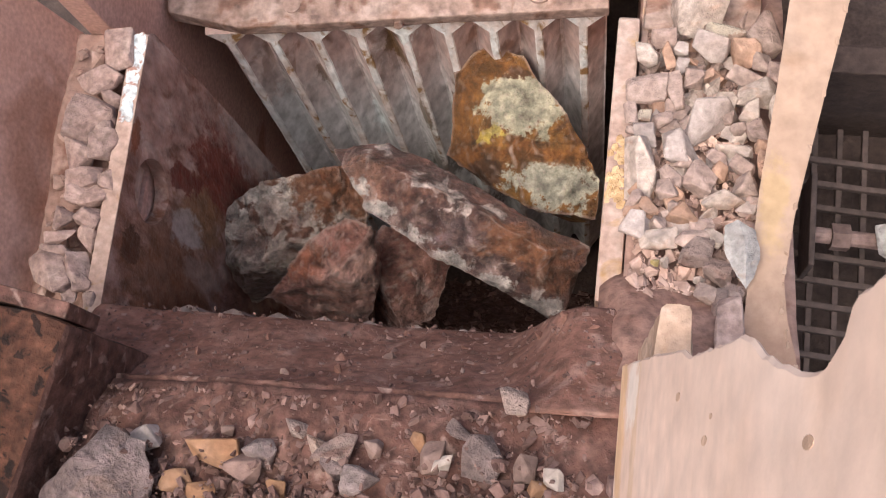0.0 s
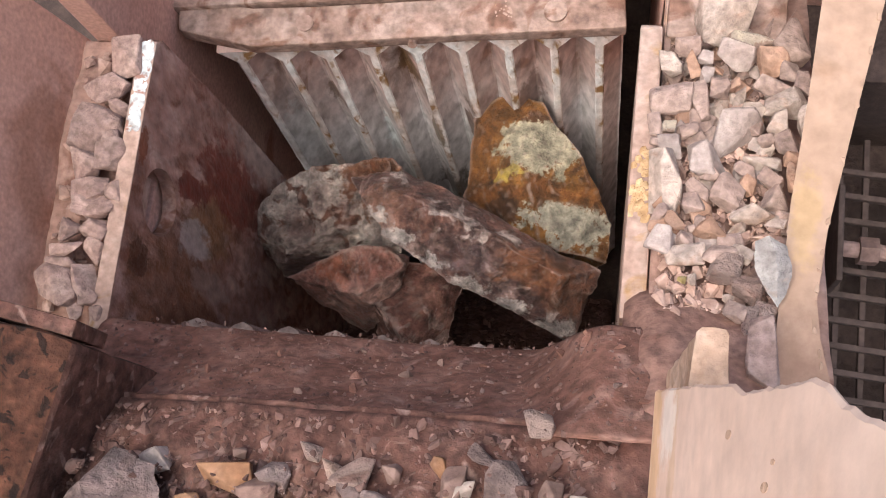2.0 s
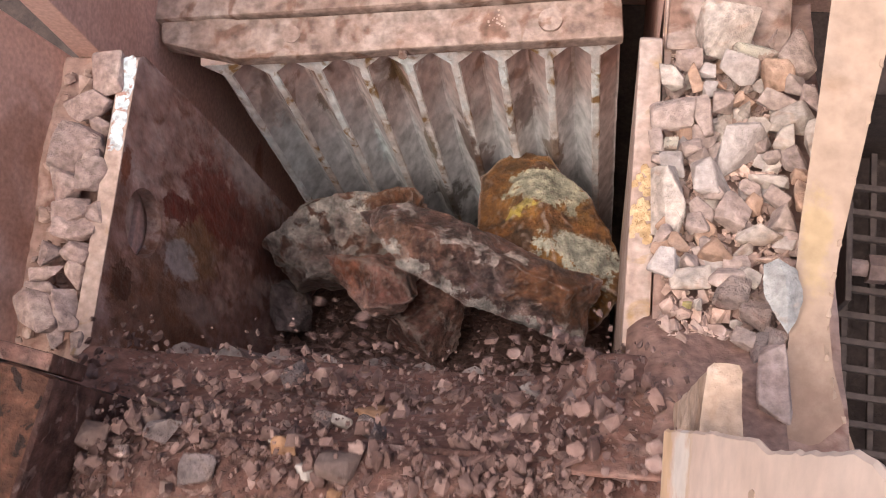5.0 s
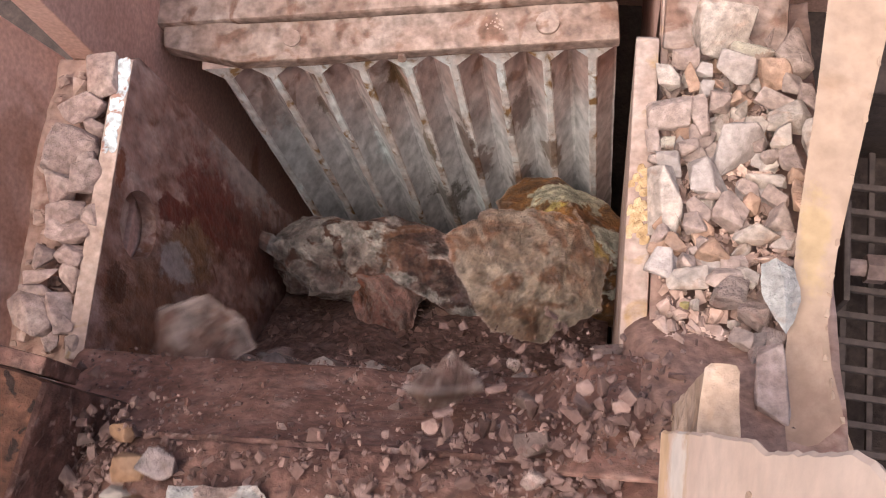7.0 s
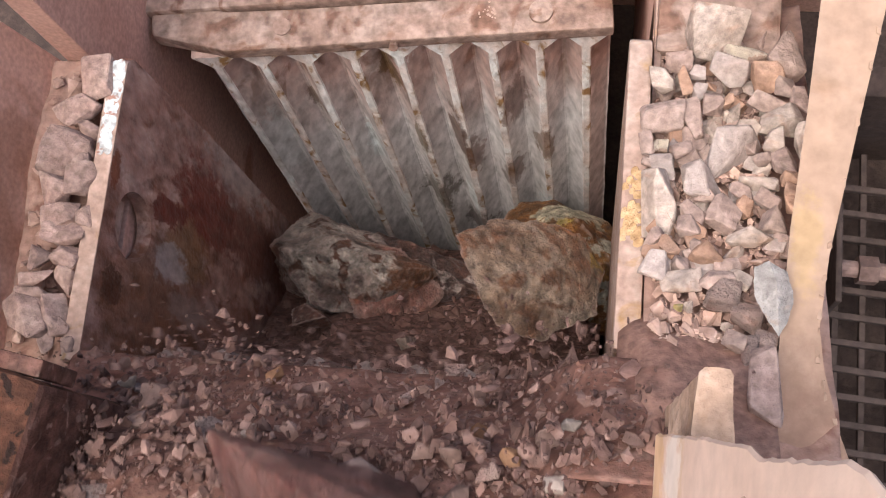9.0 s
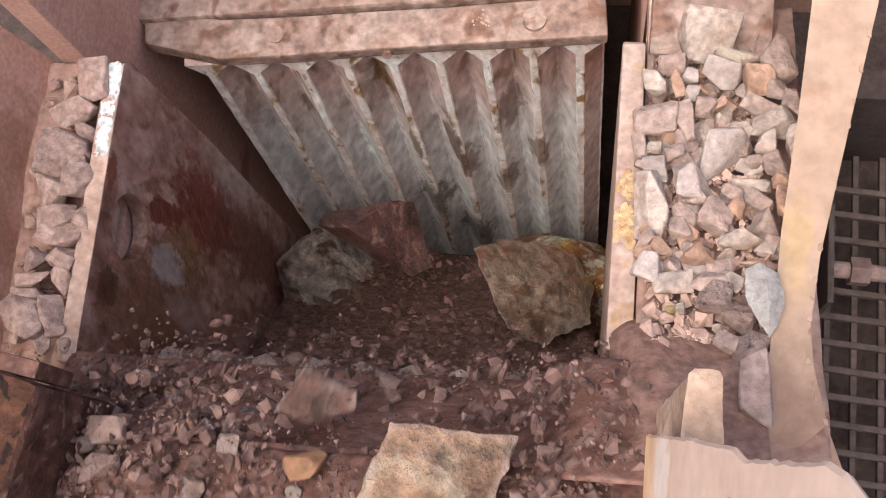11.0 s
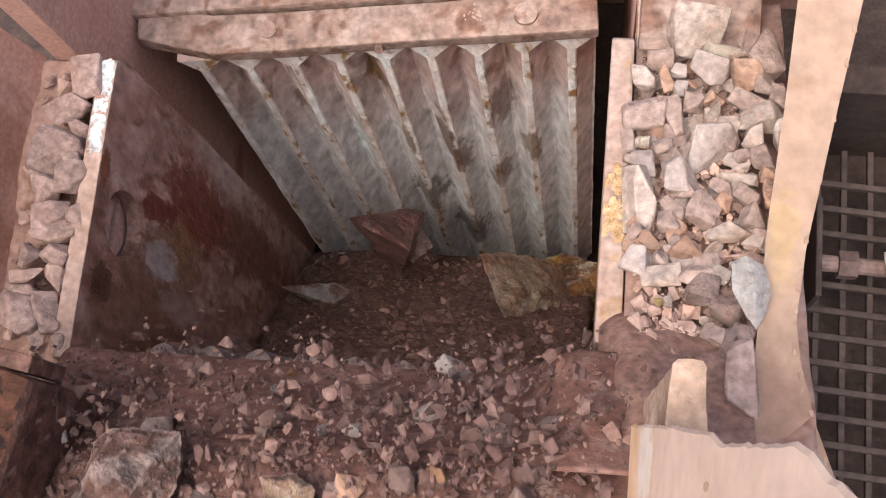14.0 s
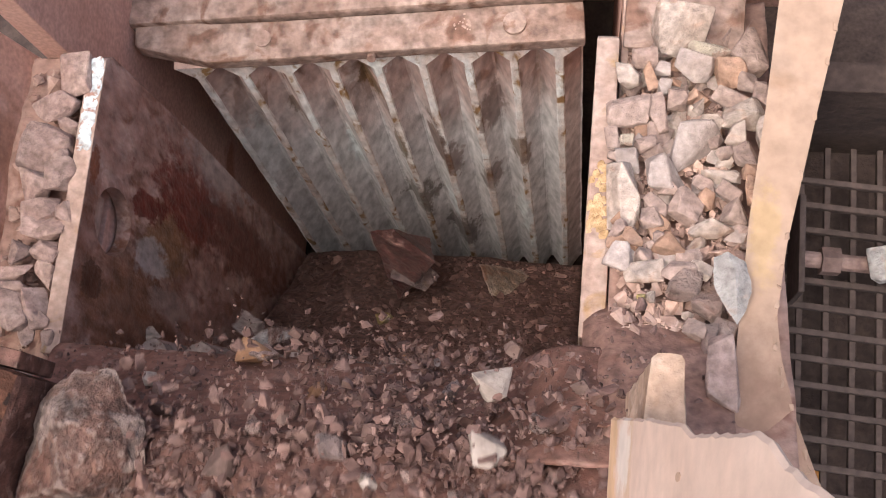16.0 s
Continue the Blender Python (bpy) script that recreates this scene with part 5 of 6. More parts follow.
EARLY = [
    (900, -0.687, -0.005, (0.033, 0.024, 0.019), "r_grey", "grey"),
    (901, -0.549, -0.022, (0.052, 0.027, 0.021), "r_shade_orange", "orange-brown"),
    (902, -0.379, 0.001, (0.018, 0.021, 0.014), "r_tan", "tan"),
    (903, -0.197, 0.004, (0.019, 0.027, 0.015), "r_shade_pink", "pinkish"),
    (904, -0.121, 0.007, (0.032, 0.036, 0.025), "r_plum", "purplish"),
    (905, -0.085, 0.097, (0.024, 0.021, 0.017), "r_redface", "red"),
    (906, -0.298, -0.043, (0.030, 0.025, 0.020), "r_plum", "purplish"),
    (907, -0.222, 0.023, (0.013, 0.018, 0.010), "r_shade_orange", "orange"),
    (908, -0.017, -0.012, (0.016, 0.016, 0.013), "r_shade_pale", "pale"),
    (909, -0.161, 0.049, (0.021, 0.017, 0.013), "r_plum", "purplish"),
    (910, -0.432, -0.064, (0.017, 0.014, 0.012), "r_shade_orange", "orange"),
    (911, -0.608, -0.067, (0.031, 0.020, 0.016), "r_shade_orange", "orange-brown"),
    (912, -0.290, 0.008, (0.015, 0.017, 0.012), "r_shade_pink", "pinkish"),
    (913, -0.059, 0.000, (0.018, 0.021, 0.014), "r_shade_pink", "pinkish"),
    (914, -0.346, -0.027, (0.019, 0.019, 0.015), "r_plum", "purplish"),
    (915, -0.422, 0.029, (0.019, 0.015, 0.012), "r_redface", "red"),
]
SPECIAL_ROWS = {
    "dusty_boulder": [
        (0.00, -0.375, -2.724, 3.519, 0, 0, 0),
        (2.85, -0.375, -2.724, 3.519, 0, 0, 0),
        (12.90, -0.375, -0.010, 2.965, 0, 0, 0),
        (13.30, -0.375, 0.098, 2.928, 0, 0, 0),
        (13.50, -0.470, 0.288, 2.400, -40, 0, 1),
        (13.75, -0.550, 0.664, 1.500, -70, 0, 4),
        (14.00, -0.551, 0.816, 1.220, -80, 0, 6),
        (14.50, -0.532, 0.801, 1.180, -84, 0, 11),
        (15.00, -0.552, 0.771, 1.140, -88, 0, 16),
        (15.50, -0.529, 0.759, 1.080, -94, 0, 21),
        (16.00, -0.517, 0.748, 1.020, -100, 0, 26),
    ],
    "pale_flake": [
        (0.00, -0.480, -3.366, 3.555, 0, 0, 0),
        (2.85, -0.480, -3.366, 3.555, 0, 0, 0),
        (15.10, -0.480, -0.059, 2.942, 0, 0, 0),
        (15.50, -0.480, 0.049, 2.904, 0, 0, 0),
        (15.80, -0.571, 0.173, 2.550, -30, 0, 10),
        (16.00, -0.716, 0.389, 1.900, -80, 0, 20),
    ],
    "yellow_lump": [
        (0.00, -0.643, -3.368, 3.491, 0, 0, 0),
        (2.85, -0.643, -3.368, 3.491, 0, 0, 0),
        (15.10, -0.643, -0.060, 2.877, 0, 0, 0),
        (15.50, -0.643, 0.048, 2.840, 0, 0, 0),
        (15.90, -0.794, 0.138, 2.500, -20, 0, 0),
        (16.00, -0.835, 0.185, 2.400, -30, 0, 0),
    ],
    "ochre_lump": [
        (0.00, -0.271, -3.237, 3.590, 0, 0, 0),
        (2.85, -0.271, -3.237, 3.590, 0, 0, 0),
        (14.80, -0.271, -0.011, 2.975, 0, 0, 0),
        (15.20, -0.271, 0.097, 2.938, 0, 0, 0),
        (15.50, -0.328, 0.203, 2.620, -30, 0, 10),
        (15.80, -0.471, 0.429, 1.800, -80, 0, 20),
        (16.00, -0.554, 0.566, 1.300, -90, 0, 20),
    ],
    "grey_flake": [
        (0.00, -0.765, -3.276, 3.439, 0, 0, 0),
        (2.85, -0.765, -3.276, 3.439, 0, 0, 0),
        (14.80, -0.765, -0.049, 2.833, 0, 0, 0),
        (15.20, -0.765, 0.059, 2.795, 0, 0, 0),
        (15.50, -0.909, 0.151, 2.500, -20, 0, 0),
        (15.90, -1.035, 0.370, 1.900, -60, 0, 30),
        (16.00, -1.035, 0.370, 1.900, -60, 0, 30),
    ],
    "grey_boulder": [
        (0.00, -0.732, -0.105, 2.905, 0, 0, 0),
        (2.85, -0.732, -0.105, 2.905, 0, 0, 0),
        (3.00, -0.732, -0.065, 2.893, 0, 0, 0),
        (3.40, -0.731, -0.020, 2.878, 0, 0, 0),
        (3.80, -0.739, 0.034, 2.856, 4, 0, -4),
        (4.00, -0.726, 0.065, 2.850, -4, 0, -12),
        (4.20, -0.711, 0.114, 2.850, -20, 10, -25),
        (4.60, -0.844, 0.382, 2.000, -60, 20, -50),
        (5.00, -0.967, 0.621, 1.100, -80, 20, -60),
        (7.50, -0.967, 0.621, 0.200, -80, 20, -60),
        (16.00, -0.967, 0.621, 0.200, -80, 20, -60),
    ],
    "yellow_slab": [
        (0.00, -0.239, -0.198, 3.048, 0, 0, 20),
        (2.85, -0.239, -0.198, 3.048, 0, 0, 20),
        (3.60, -0.239, 0.004, 2.987, 0, 0, 20),
        (3.80, -0.245, 0.049, 2.970, 0, 0, 22),
        (4.00, -0.252, 0.120, 2.944, 0, 0, 42),
        (4.10, -0.262, 0.231, 2.700, -30, 0, 40),
        (4.20, -0.308, 0.381, 2.200, -70, 10, 60),
        (4.50, -0.412, 0.610, 1.200, -100, 20, 70),
        (7.00, -0.412, 0.610, 0.300, -100, 20, 70),
        (16.00, -0.412, 0.610, 0.300, -100, 20, 70),
    ],
    "tan_boulder": [
        (0.00, -0.437, -0.786, 3.330, 14, 0, -8),
        (2.85, -0.437, -0.786, 3.330, 14, 0, -8),
        (5.60, -0.437, -0.043, 3.110, 14, 0, -8),
        (6.00, -0.438, 0.045, 3.070, 14, 0, -8),
        (6.30, -0.445, 0.130, 2.980, 12, 0, -8),
        (6.50, -0.483, 0.217, 2.720, 0, 0, 0),
        (6.62, -0.470, 0.345, 2.450, -24, 0, 0),
        (6.80, -0.320, 0.510, 2.120, -62, 8, 0),
        (7.00, -0.190, 0.640, 1.960, -84, 10, -4),
        (7.20, -0.180, 0.655, 1.930, -88, 10, -6),
        (7.50, -0.182, 0.670, 1.880, -90, 10, -6),
        (8.20, -0.184, 0.680, 1.790, -92, 10, -6),
        (8.70, -0.184, 0.682, 1.750, -92, 10, -6),
        (10.80, -0.185, 0.740, 1.320, -98, 14, -6),
        (12.50, -0.205, 0.780, 1.060, -102, 18, -6),
        (14.50, -0.205, 0.790, 0.840, -108, 20, -8),
        (16.00, -0.205, 0.790, 0.640, -112, 22, -10),
    ],
    "red_block": [
        (0.00, -0.766, -0.816, 3.107, 0, 0, 0),
        (2.85, -0.766, -0.816, 3.107, 0, 0, 0),
        (5.90, -0.766, 0.008, 2.860, 0, 0, 0),
        (6.30, -0.750, 0.085, 2.839, 0, 0, 0),
        (6.80, -0.710, 0.124, 2.838, 10, 0, -10),
        (7.00, -0.817, 0.318, 2.350, -40, 20, -50),
        (7.20, -0.852, 0.581, 1.600, -80, 30, -70),
        (7.50, -0.831, 0.627, 1.620, -84, 30, -72),
        (8.20, -0.844, 0.640, 1.200, -90, 30, -76),
        (11.00, -0.972, 0.691, 0.600, -100, 40, -80),
        (13.00, -1.030, 0.717, 0.200, -100, 40, -80),
        (16.00, -1.028, 0.706, 0.000, -100, 40, -80),
    ],
    "pink_wedge": [
        (0.00, -0.646, -0.860, 3.129, 0, 0, 0),
        (2.85, -0.646, -0.860, 3.129, 0, 0, 0),
        (6.30, -0.646, 0.071, 2.850, 0, 0, 0),
        (6.60, -0.745, 0.256, 2.500, -20, 0, -8),
        (6.80, -0.864, 0.496, 1.900, -50, 0, -14),
        (7.00, -0.975, 0.760, 1.300, -80, 10, -20),
        (7.30, -0.994, 0.778, 1.000, -100, 10, -20),
        (9.80, -0.994, 0.778, 0.100, -100, 10, -20),
        (16.00, -0.994, 0.778, 0.100, -100, 10, -20),
    ],
    "red_pink_block": [
        (0.00, -0.244, -0.926, 3.281, 0, 0, 0),
        (2.85, -0.244, -0.926, 3.281, 0, 0, 0),
        (6.50, -0.244, 0.059, 2.986, 0, 0, 0),
        (6.80, -0.233, 0.116, 2.968, -10, 0, 0),
        (7.00, -0.246, 0.215, 2.750, -40, 0, 10),
        (7.20, -0.336, 0.488, 1.900, -90, 10, 20),
        (7.50, -0.477, 0.559, 1.400, -100, 20, 20),
        (10.00, -0.477, 0.559, 0.500, -100, 20, 20),
        (16.00, -0.477, 0.559, 0.500, -100, 20, 20),
    ],
    "white_slab": [
        (0.00, -0.531, -1.120, 3.245, 0, 0, 8),
        (2.85, -0.531, -1.120, 3.245, 0, 0, 8),
        (7.00, -0.531, 0.000, 2.909, 0, 0, 8),
        (7.20, -0.526, 0.032, 2.899, 0, 0, 8),
        (7.50, -0.537, 0.183, 2.750, -20, 0, -12),
        (7.70, -0.660, 0.360, 2.200, -60, 0, -20),
        (8.00, -0.876, 0.586, 1.200, -100, 0, -30),
        (10.50, -0.876, 0.586, 0.300, -100, 0, -30),
        (16.00, -0.876, 0.586, 0.300, -100, 0, -30),
    ],
    "plum_block": [
        (0.00, -0.453, -1.348, 3.350, 0, 0, 0),
        (2.85, -0.453, -1.348, 3.350, 0, 0, 0),
        (8.00, -0.453, 0.043, 2.932, 0, 0, 0),
        (8.20, -0.459, 0.073, 2.920, 0, 0, 0),
        (8.50, -0.492, 0.155, 2.800, -30, 0, 10),
        (8.80, -0.665, 0.406, 2.000, -80, 0, 20),
        (9.10, -0.863, 0.602, 1.100, -100, 0, 20),
        (11.60, -0.863, 0.602, 0.200, -100, 0, 20),
        (16.00, -0.863, 0.602, 0.200, -100, 0, 20),
    ],
    "pale_splinter": [
        (0.00, -0.314, -1.344, 3.369, 0, 0, 0),
        (2.85, -0.314, -1.344, 3.369, 0, 0, 0),
        (8.00, -0.314, 0.047, 2.952, 0, 0, 0),
        (8.20, -0.323, 0.084, 2.937, 0, 0, 0),
        (8.50, -0.353, 0.180, 2.750, -30, 0, 20),
        (8.80, -0.478, 0.451, 1.900, -90, 0, 30),
        (11.30, -0.478, 0.451, 1.000, -90, 0, 30),
        (16.00, -0.478, 0.451, 1.000, -90, 0, 30),
    ],
    "brown_log": [
        (0.00, -0.396, -2.031, 3.565, 0, 0, 0),
        (2.85, -0.396, -2.031, 3.565, 0, 0, 0),
        (10.60, -0.396, 0.062, 2.937, 0, 0, 0),
        (10.80, -0.398, 0.115, 2.918, -10, 0, 0),
        (11.00, -0.424, 0.184, 2.800, -30, 0, 6),
        (11.20, -0.504, 0.546, 1.800, -90, 20, 30),
        (11.50, -0.573, 0.615, 1.400, -110, 20, 40),
        (14.00, -0.573, 0.615, 0.500, -110, 20, 40),
        (16.00, -0.573, 0.615, 0.500, -110, 20, 40),
    ],
    "tan_block": [
        (0.00, -0.206, -2.120, 3.652, 0, 0, 0),
        (2.85, -0.206, -2.120, 3.652, 0, 0, 0),
        (10.80, -0.206, 0.026, 3.008, 0, 0, 0),
        (11.00, -0.203, 0.067, 2.995, 0, 0, 0),
        (11.20, -0.201, 0.118, 2.977, -6, 0, 0),
        (11.50, -0.244, 0.376, 2.250, -60, 10, 20),
        (11.70, -0.297, 0.548, 1.600, -90, 20, 30),
        (12.00, -0.367, 0.675, 0.900, -110, 20, 30),
        (14.50, -0.367, 0.675, -0.000, -110, 20, 30),
        (16.00, -0.367, 0.675, -0.000, -110, 20, 30),
    ],
    "white_boulder": [
        (0.00, -0.572, -2.412, 3.633, 0, 0, 0),
        (2.85, -0.572, -2.412, 3.633, 0, 0, 0),
        (11.80, -0.572, 0.004, 2.908, 0, 0, 0),
        (12.00, -0.572, 0.036, 2.897, 0, 0, 0),
        (12.20, -0.567, 0.079, 2.884, 0, 0, 0),
        (12.50, -0.576, 0.343, 2.200, -60, 30, -40),
        (12.70, -0.661, 0.519, 1.600, -90, 40, -50),
        (13.00, -0.797, 0.664, 0.800, -100, 40, -50),
        (15.50, -0.797, 0.664, -0.100, -100, 40, -50),
        (16.00, -0.797, 0.664, -0.100, -100, 40, -50),
    ],
    "tan_slab": [
        (0.00, -0.360, -2.624, 3.759, 0, 0, -10),
        (2.85, -0.360, -2.624, 3.759, 0, 0, -10),
        (12.60, -0.360, 0.009, 2.969, 0, 0, -10),
        (13.00, -0.358, 0.112, 2.934, 0, 0, -10),
        (13.25, -0.472, 0.330, 2.300, -60, 0, -10),
        (13.50, -0.616, 0.534, 1.500, -100, 0, -10),
        (16.00, -0.616, 0.534, 0.600, -100, 0, -10),
    ],
    "white_wedge": [
        (0.00, -0.688, -2.722, 3.691, 0, 0, 10),
        (2.85, -0.688, -2.722, 3.691, 0, 0, 10),
        (12.70, -0.688, -0.063, 2.894, 0, 0, 10),
        (13.00, -0.701, 0.010, 2.863, 0, 0, 10),
        (13.20, -0.655, 0.121, 2.840, -10, 0, 15),
        (13.50, -0.801, 0.359, 2.250, -40, 0, 20),
        (13.80, -0.835, 0.603, 1.400, -90, 20, 0),
        (14.10, -0.851, 0.709, 0.700, -100, 20, 0),
        (16.00, -0.851, 0.709, 0.016, -100, 20, 0),
    ],
    "pink_cube": [
        (0.00, -0.655, -3.015, 3.804, 0, 0, 0),
        (2.85, -0.655, -3.015, 3.804, 0, 0, 0),
        (14.10, -0.655, 0.023, 2.893, 0, 0, 0),
        (14.50, -0.661, 0.106, 2.862, 0, 0, 0),
        (14.80, -0.797, 0.296, 2.300, -40, 20, -20),
        (15.10, -0.903, 0.538, 1.500, -80, 30, -40),
        (15.50, -0.948, 0.662, 0.800, -90, 30, -40),
        (16.00, -0.948, 0.662, 0.620, -90, 30, -40),
    ],
    "banded_stone": [
        (0.00, -0.396, -3.047, 3.871, 0, 0, 0),
        (2.85, -0.396, -3.047, 3.871, 0, 0, 0),
        (14.20, -0.396, 0.018, 2.951, 0, 0, 0),
        (14.50, -0.403, 0.083, 2.926, 0, 0, 0),
        (14.80, -0.496, 0.245, 2.500, -40, 0, 0),
        (15.00, -0.615, 0.436, 1.900, -80, 0, 10),
        (15.30, -0.789, 0.612, 1.000, -110, 0, 10),
        (16.00, -0.789, 0.612, 0.748, -110, 0, 10),
    ],
    "orange_stone": [
        (0.00, -0.314, -3.000, 3.863, 0, 0, 0),
        (2.85, -0.314, -3.000, 3.863, 0, 0, 0),
        (14.20, -0.314, 0.064, 2.944, 0, 0, 0),
        (14.50, -0.311, 0.114, 2.927, 0, 0, 0),
        (14.80, -0.373, 0.275, 2.500, -40, 0, 0),
        (15.20, -0.575, 0.587, 1.200, -110, 0, 10),
        (16.00, -0.575, 0.587, 0.912, -110, 0, 10),
    ],
    "grey_wedge": [
        (0.00, -0.531, -3.183, 3.868, 0, 0, 0),
        (2.85, -0.531, -3.183, 3.868, 0, 0, 0),
        (14.60, -0.531, -0.011, 2.916, 0, 0, 0),
        (15.00, -0.519, 0.078, 2.890, 0, 0, -10),
        (15.50, -0.763, 0.243, 2.450, -40, 0, -20),
        (15.80, -0.960, 0.423, 1.800, -80, 0, -30),
        (16.00, -0.940, 0.503, 1.300, -90, 0, -30),
    ],
    "yellow_chip_0": [
        (0.00, -0.228, -2.317, 3.674, 0, 0, 0),
        (2.85, -0.228, -2.317, 3.674, 0, 0, 0),
        (11.60, -0.228, 0.046, 2.965, 0, 0, 0),
        (12.00, -0.232, 0.107, 2.943, 0, 0, 0),
        (12.20, -0.223, 0.140, 2.933, -10, 0, 0),
        (12.50, -0.226, 0.317, 2.450, -60, 10, 0),
        (12.70, -0.284, 0.481, 1.800, -100, 10, 0),
        (13.00, -0.324, 0.660, 1.000, -120, 10, 0),
        (15.50, -0.324, 0.660, 0.100, -120, 10, 0),
        (16.00, -0.324, 0.660, 0.100, -120, 10, 0),
    ],
    "yellow_chip_1": [
        (0.00, -0.173, -2.295, 3.677, 0, 0, 40),
        (2.85, -0.173, -2.295, 3.677, 0, 0, 40),
        (11.60, -0.173, 0.067, 2.969, 0, 0, 40),
        (12.00, -0.176, 0.129, 2.947, 0, 0, 40),
        (12.20, -0.167, 0.162, 2.937, -10, 0, 40),
        (12.50, -0.191, 0.342, 2.450, -60, 10, 40),
        (12.70, -0.237, 0.500, 1.800, -100, 10, 40),
        (13.00, -0.324, 0.660, 1.000, -120, 10, 40),
        (15.50, -0.324, 0.660, 0.100, -120, 10, 40),
        (16.00, -0.324, 0.660, 0.100, -120, 10, 40),
    ],
    "yellow_chip_2": [
        (0.00, -0.189, -2.356, 3.698, 0, 0, 80),
        (2.85, -0.189, -2.356, 3.698, 0, 0, 80),
        (11.60, -0.189, 0.006, 2.990, 0, 0, 80),
        (12.00, -0.192, 0.065, 2.968, 0, 0, 80),
        (12.20, -0.183, 0.097, 2.959, -10, 0, 80),
        (12.50, -0.199, 0.260, 2.450, -60, 10, 80),
        (12.70, -0.252, 0.444, 1.800, -100, 10, 80),
        (13.00, -0.324, 0.660, 1.000, -120, 10, 80),
        (15.50, -0.324, 0.660, 0.100, -120, 10, 80),
        (16.00, -0.324, 0.660, 0.100, -120, 10, 80),
    ],
    "yellow_chip_3": [
        (0.00, -0.158, -2.346, 3.699, 0, 0, 120),
        (2.85, -0.158, -2.346, 3.699, 0, 0, 120),
        (11.60, -0.158, 0.017, 2.990, 0, 0, 120),
        (12.00, -0.160, 0.076, 2.969, 0, 0, 120),
        (12.20, -0.151, 0.107, 2.960, -10, 0, 120),
        (12.50, -0.178, 0.272, 2.450, -60, 10, 120),
        (12.70, -0.225, 0.453, 1.800, -100, 10, 120),
        (13.00, -0.324, 0.660, 1.000, -120, 10, 120),
        (15.50, -0.324, 0.660, 0.100, -120, 10, 120),
        (16.00, -0.324, 0.660, 0.100, -120, 10, 120),
    ],
    "yellow_chip_4": [
        (0.00, -0.237, -2.359, 3.686, 0, 0, 160),
        (2.85, -0.237, -2.359, 3.686, 0, 0, 160),
        (11.60, -0.237, 0.004, 2.977, 0, 0, 160),
        (12.00, -0.240, 0.063, 2.955, 0, 0, 160),
        (12.20, -0.232, 0.095, 2.946, -10, 0, 160),
        (12.50, -0.231, 0.260, 2.450, -60, 10, 160),
        (12.70, -0.293, 0.443, 1.800, -100, 10, 160),
        (13.00, -0.324, 0.660, 1.000, -120, 10, 160),
        (15.50, -0.324, 0.660, 0.100, -120, 10, 160),
        (16.00, -0.324, 0.660, 0.100, -120, 10, 160),
    ],
    "yellow_chip_5": [
        (0.00, -0.187, -2.324, 3.687, 0, 0, 200),
        (2.85, -0.187, -2.324, 3.687, 0, 0, 200),
        (11.60, -0.187, 0.038, 2.978, 0, 0, 200),
        (12.00, -0.190, 0.099, 2.956, 0, 0, 200),
        (12.20, -0.181, 0.131, 2.947, -10, 0, 200),
        (12.50, -0.199, 0.304, 2.450, -60, 10, 200),
        (12.70, -0.249, 0.474, 1.800, -100, 10, 200),
        (13.00, -0.324, 0.660, 1.000, -120, 10, 200),
        (15.50, -0.324, 0.660, 0.100, -120, 10, 200),
        (16.00, -0.324, 0.660, 0.100, -120, 10, 200),
    ],
    "yellow_chip_6": [
        (0.00, -0.201, -2.382, 3.707, 0, 0, 240),
        (2.85, -0.201, -2.382, 3.707, 0, 0, 240),
        (11.60, -0.201, -0.020, 2.998, 0, 0, 240),
        (12.00, -0.204, 0.038, 2.977, 0, 0, 240),
        (12.20, -0.195, 0.069, 2.968, -10, 0, 240),
        (12.50, -0.207, 0.224, 2.450, -60, 10, 240),
        (12.70, -0.264, 0.420, 1.800, -100, 10, 240),
        (13.00, -0.324, 0.660, 1.000, -120, 10, 240),
        (15.50, -0.324, 0.660, 0.100, -120, 10, 240),
        (16.00, -0.324, 0.660, 0.100, -120, 10, 240),
    ],
    "tan_chip": [
        (0.00, -0.355, -1.108, 3.287, 0, 0, 0),
        (2.85, -0.355, -1.108, 3.287, 0, 0, 0),
        (7.10, -0.355, 0.039, 2.943, 0, 0, 0),
        (7.50, -0.352, 0.140, 2.909, 0, 0, 0),
        (7.80, -0.450, 0.320, 2.400, -60, 0, 0),
        (8.10, -0.649, 0.563, 1.400, -110, 0, 0),
        (10.60, -0.649, 0.563, 0.500, -110, 0, 0),
        (16.00, -0.649, 0.563, 0.500, -110, 0, 0),
    ],
    "mint_chip": [
        (0.00, -0.256, -2.591, 3.753, 0, 0, 0),
        (2.85, -0.256, -2.591, 3.753, 0, 0, 0),
        (12.70, -0.256, 0.069, 2.955, 0, 0, 0),
        (13.00, -0.257, 0.181, 2.916, -10, 0, 0),
        (13.20, -0.333, 0.336, 2.400, -60, 0, 0),
        (13.50, -0.477, 0.563, 1.400, -110, 0, 0),
        (16.00, -0.477, 0.563, 0.500, -110, 0, 0),
    ],
    "rose_boulder": [
        (0.00, -0.712, -3.410, 3.906, 0, 0, 0),
        (2.85, -0.712, -3.410, 3.906, 0, 0, 0),
        (15.20, -0.712, -0.076, 2.905, 0, 0, 0),
        (15.50, -0.725, -0.019, 2.881, 0, 0, 0),
        (16.00, -0.733, 0.078, 2.844, 0, 0, 0),
    ],
}
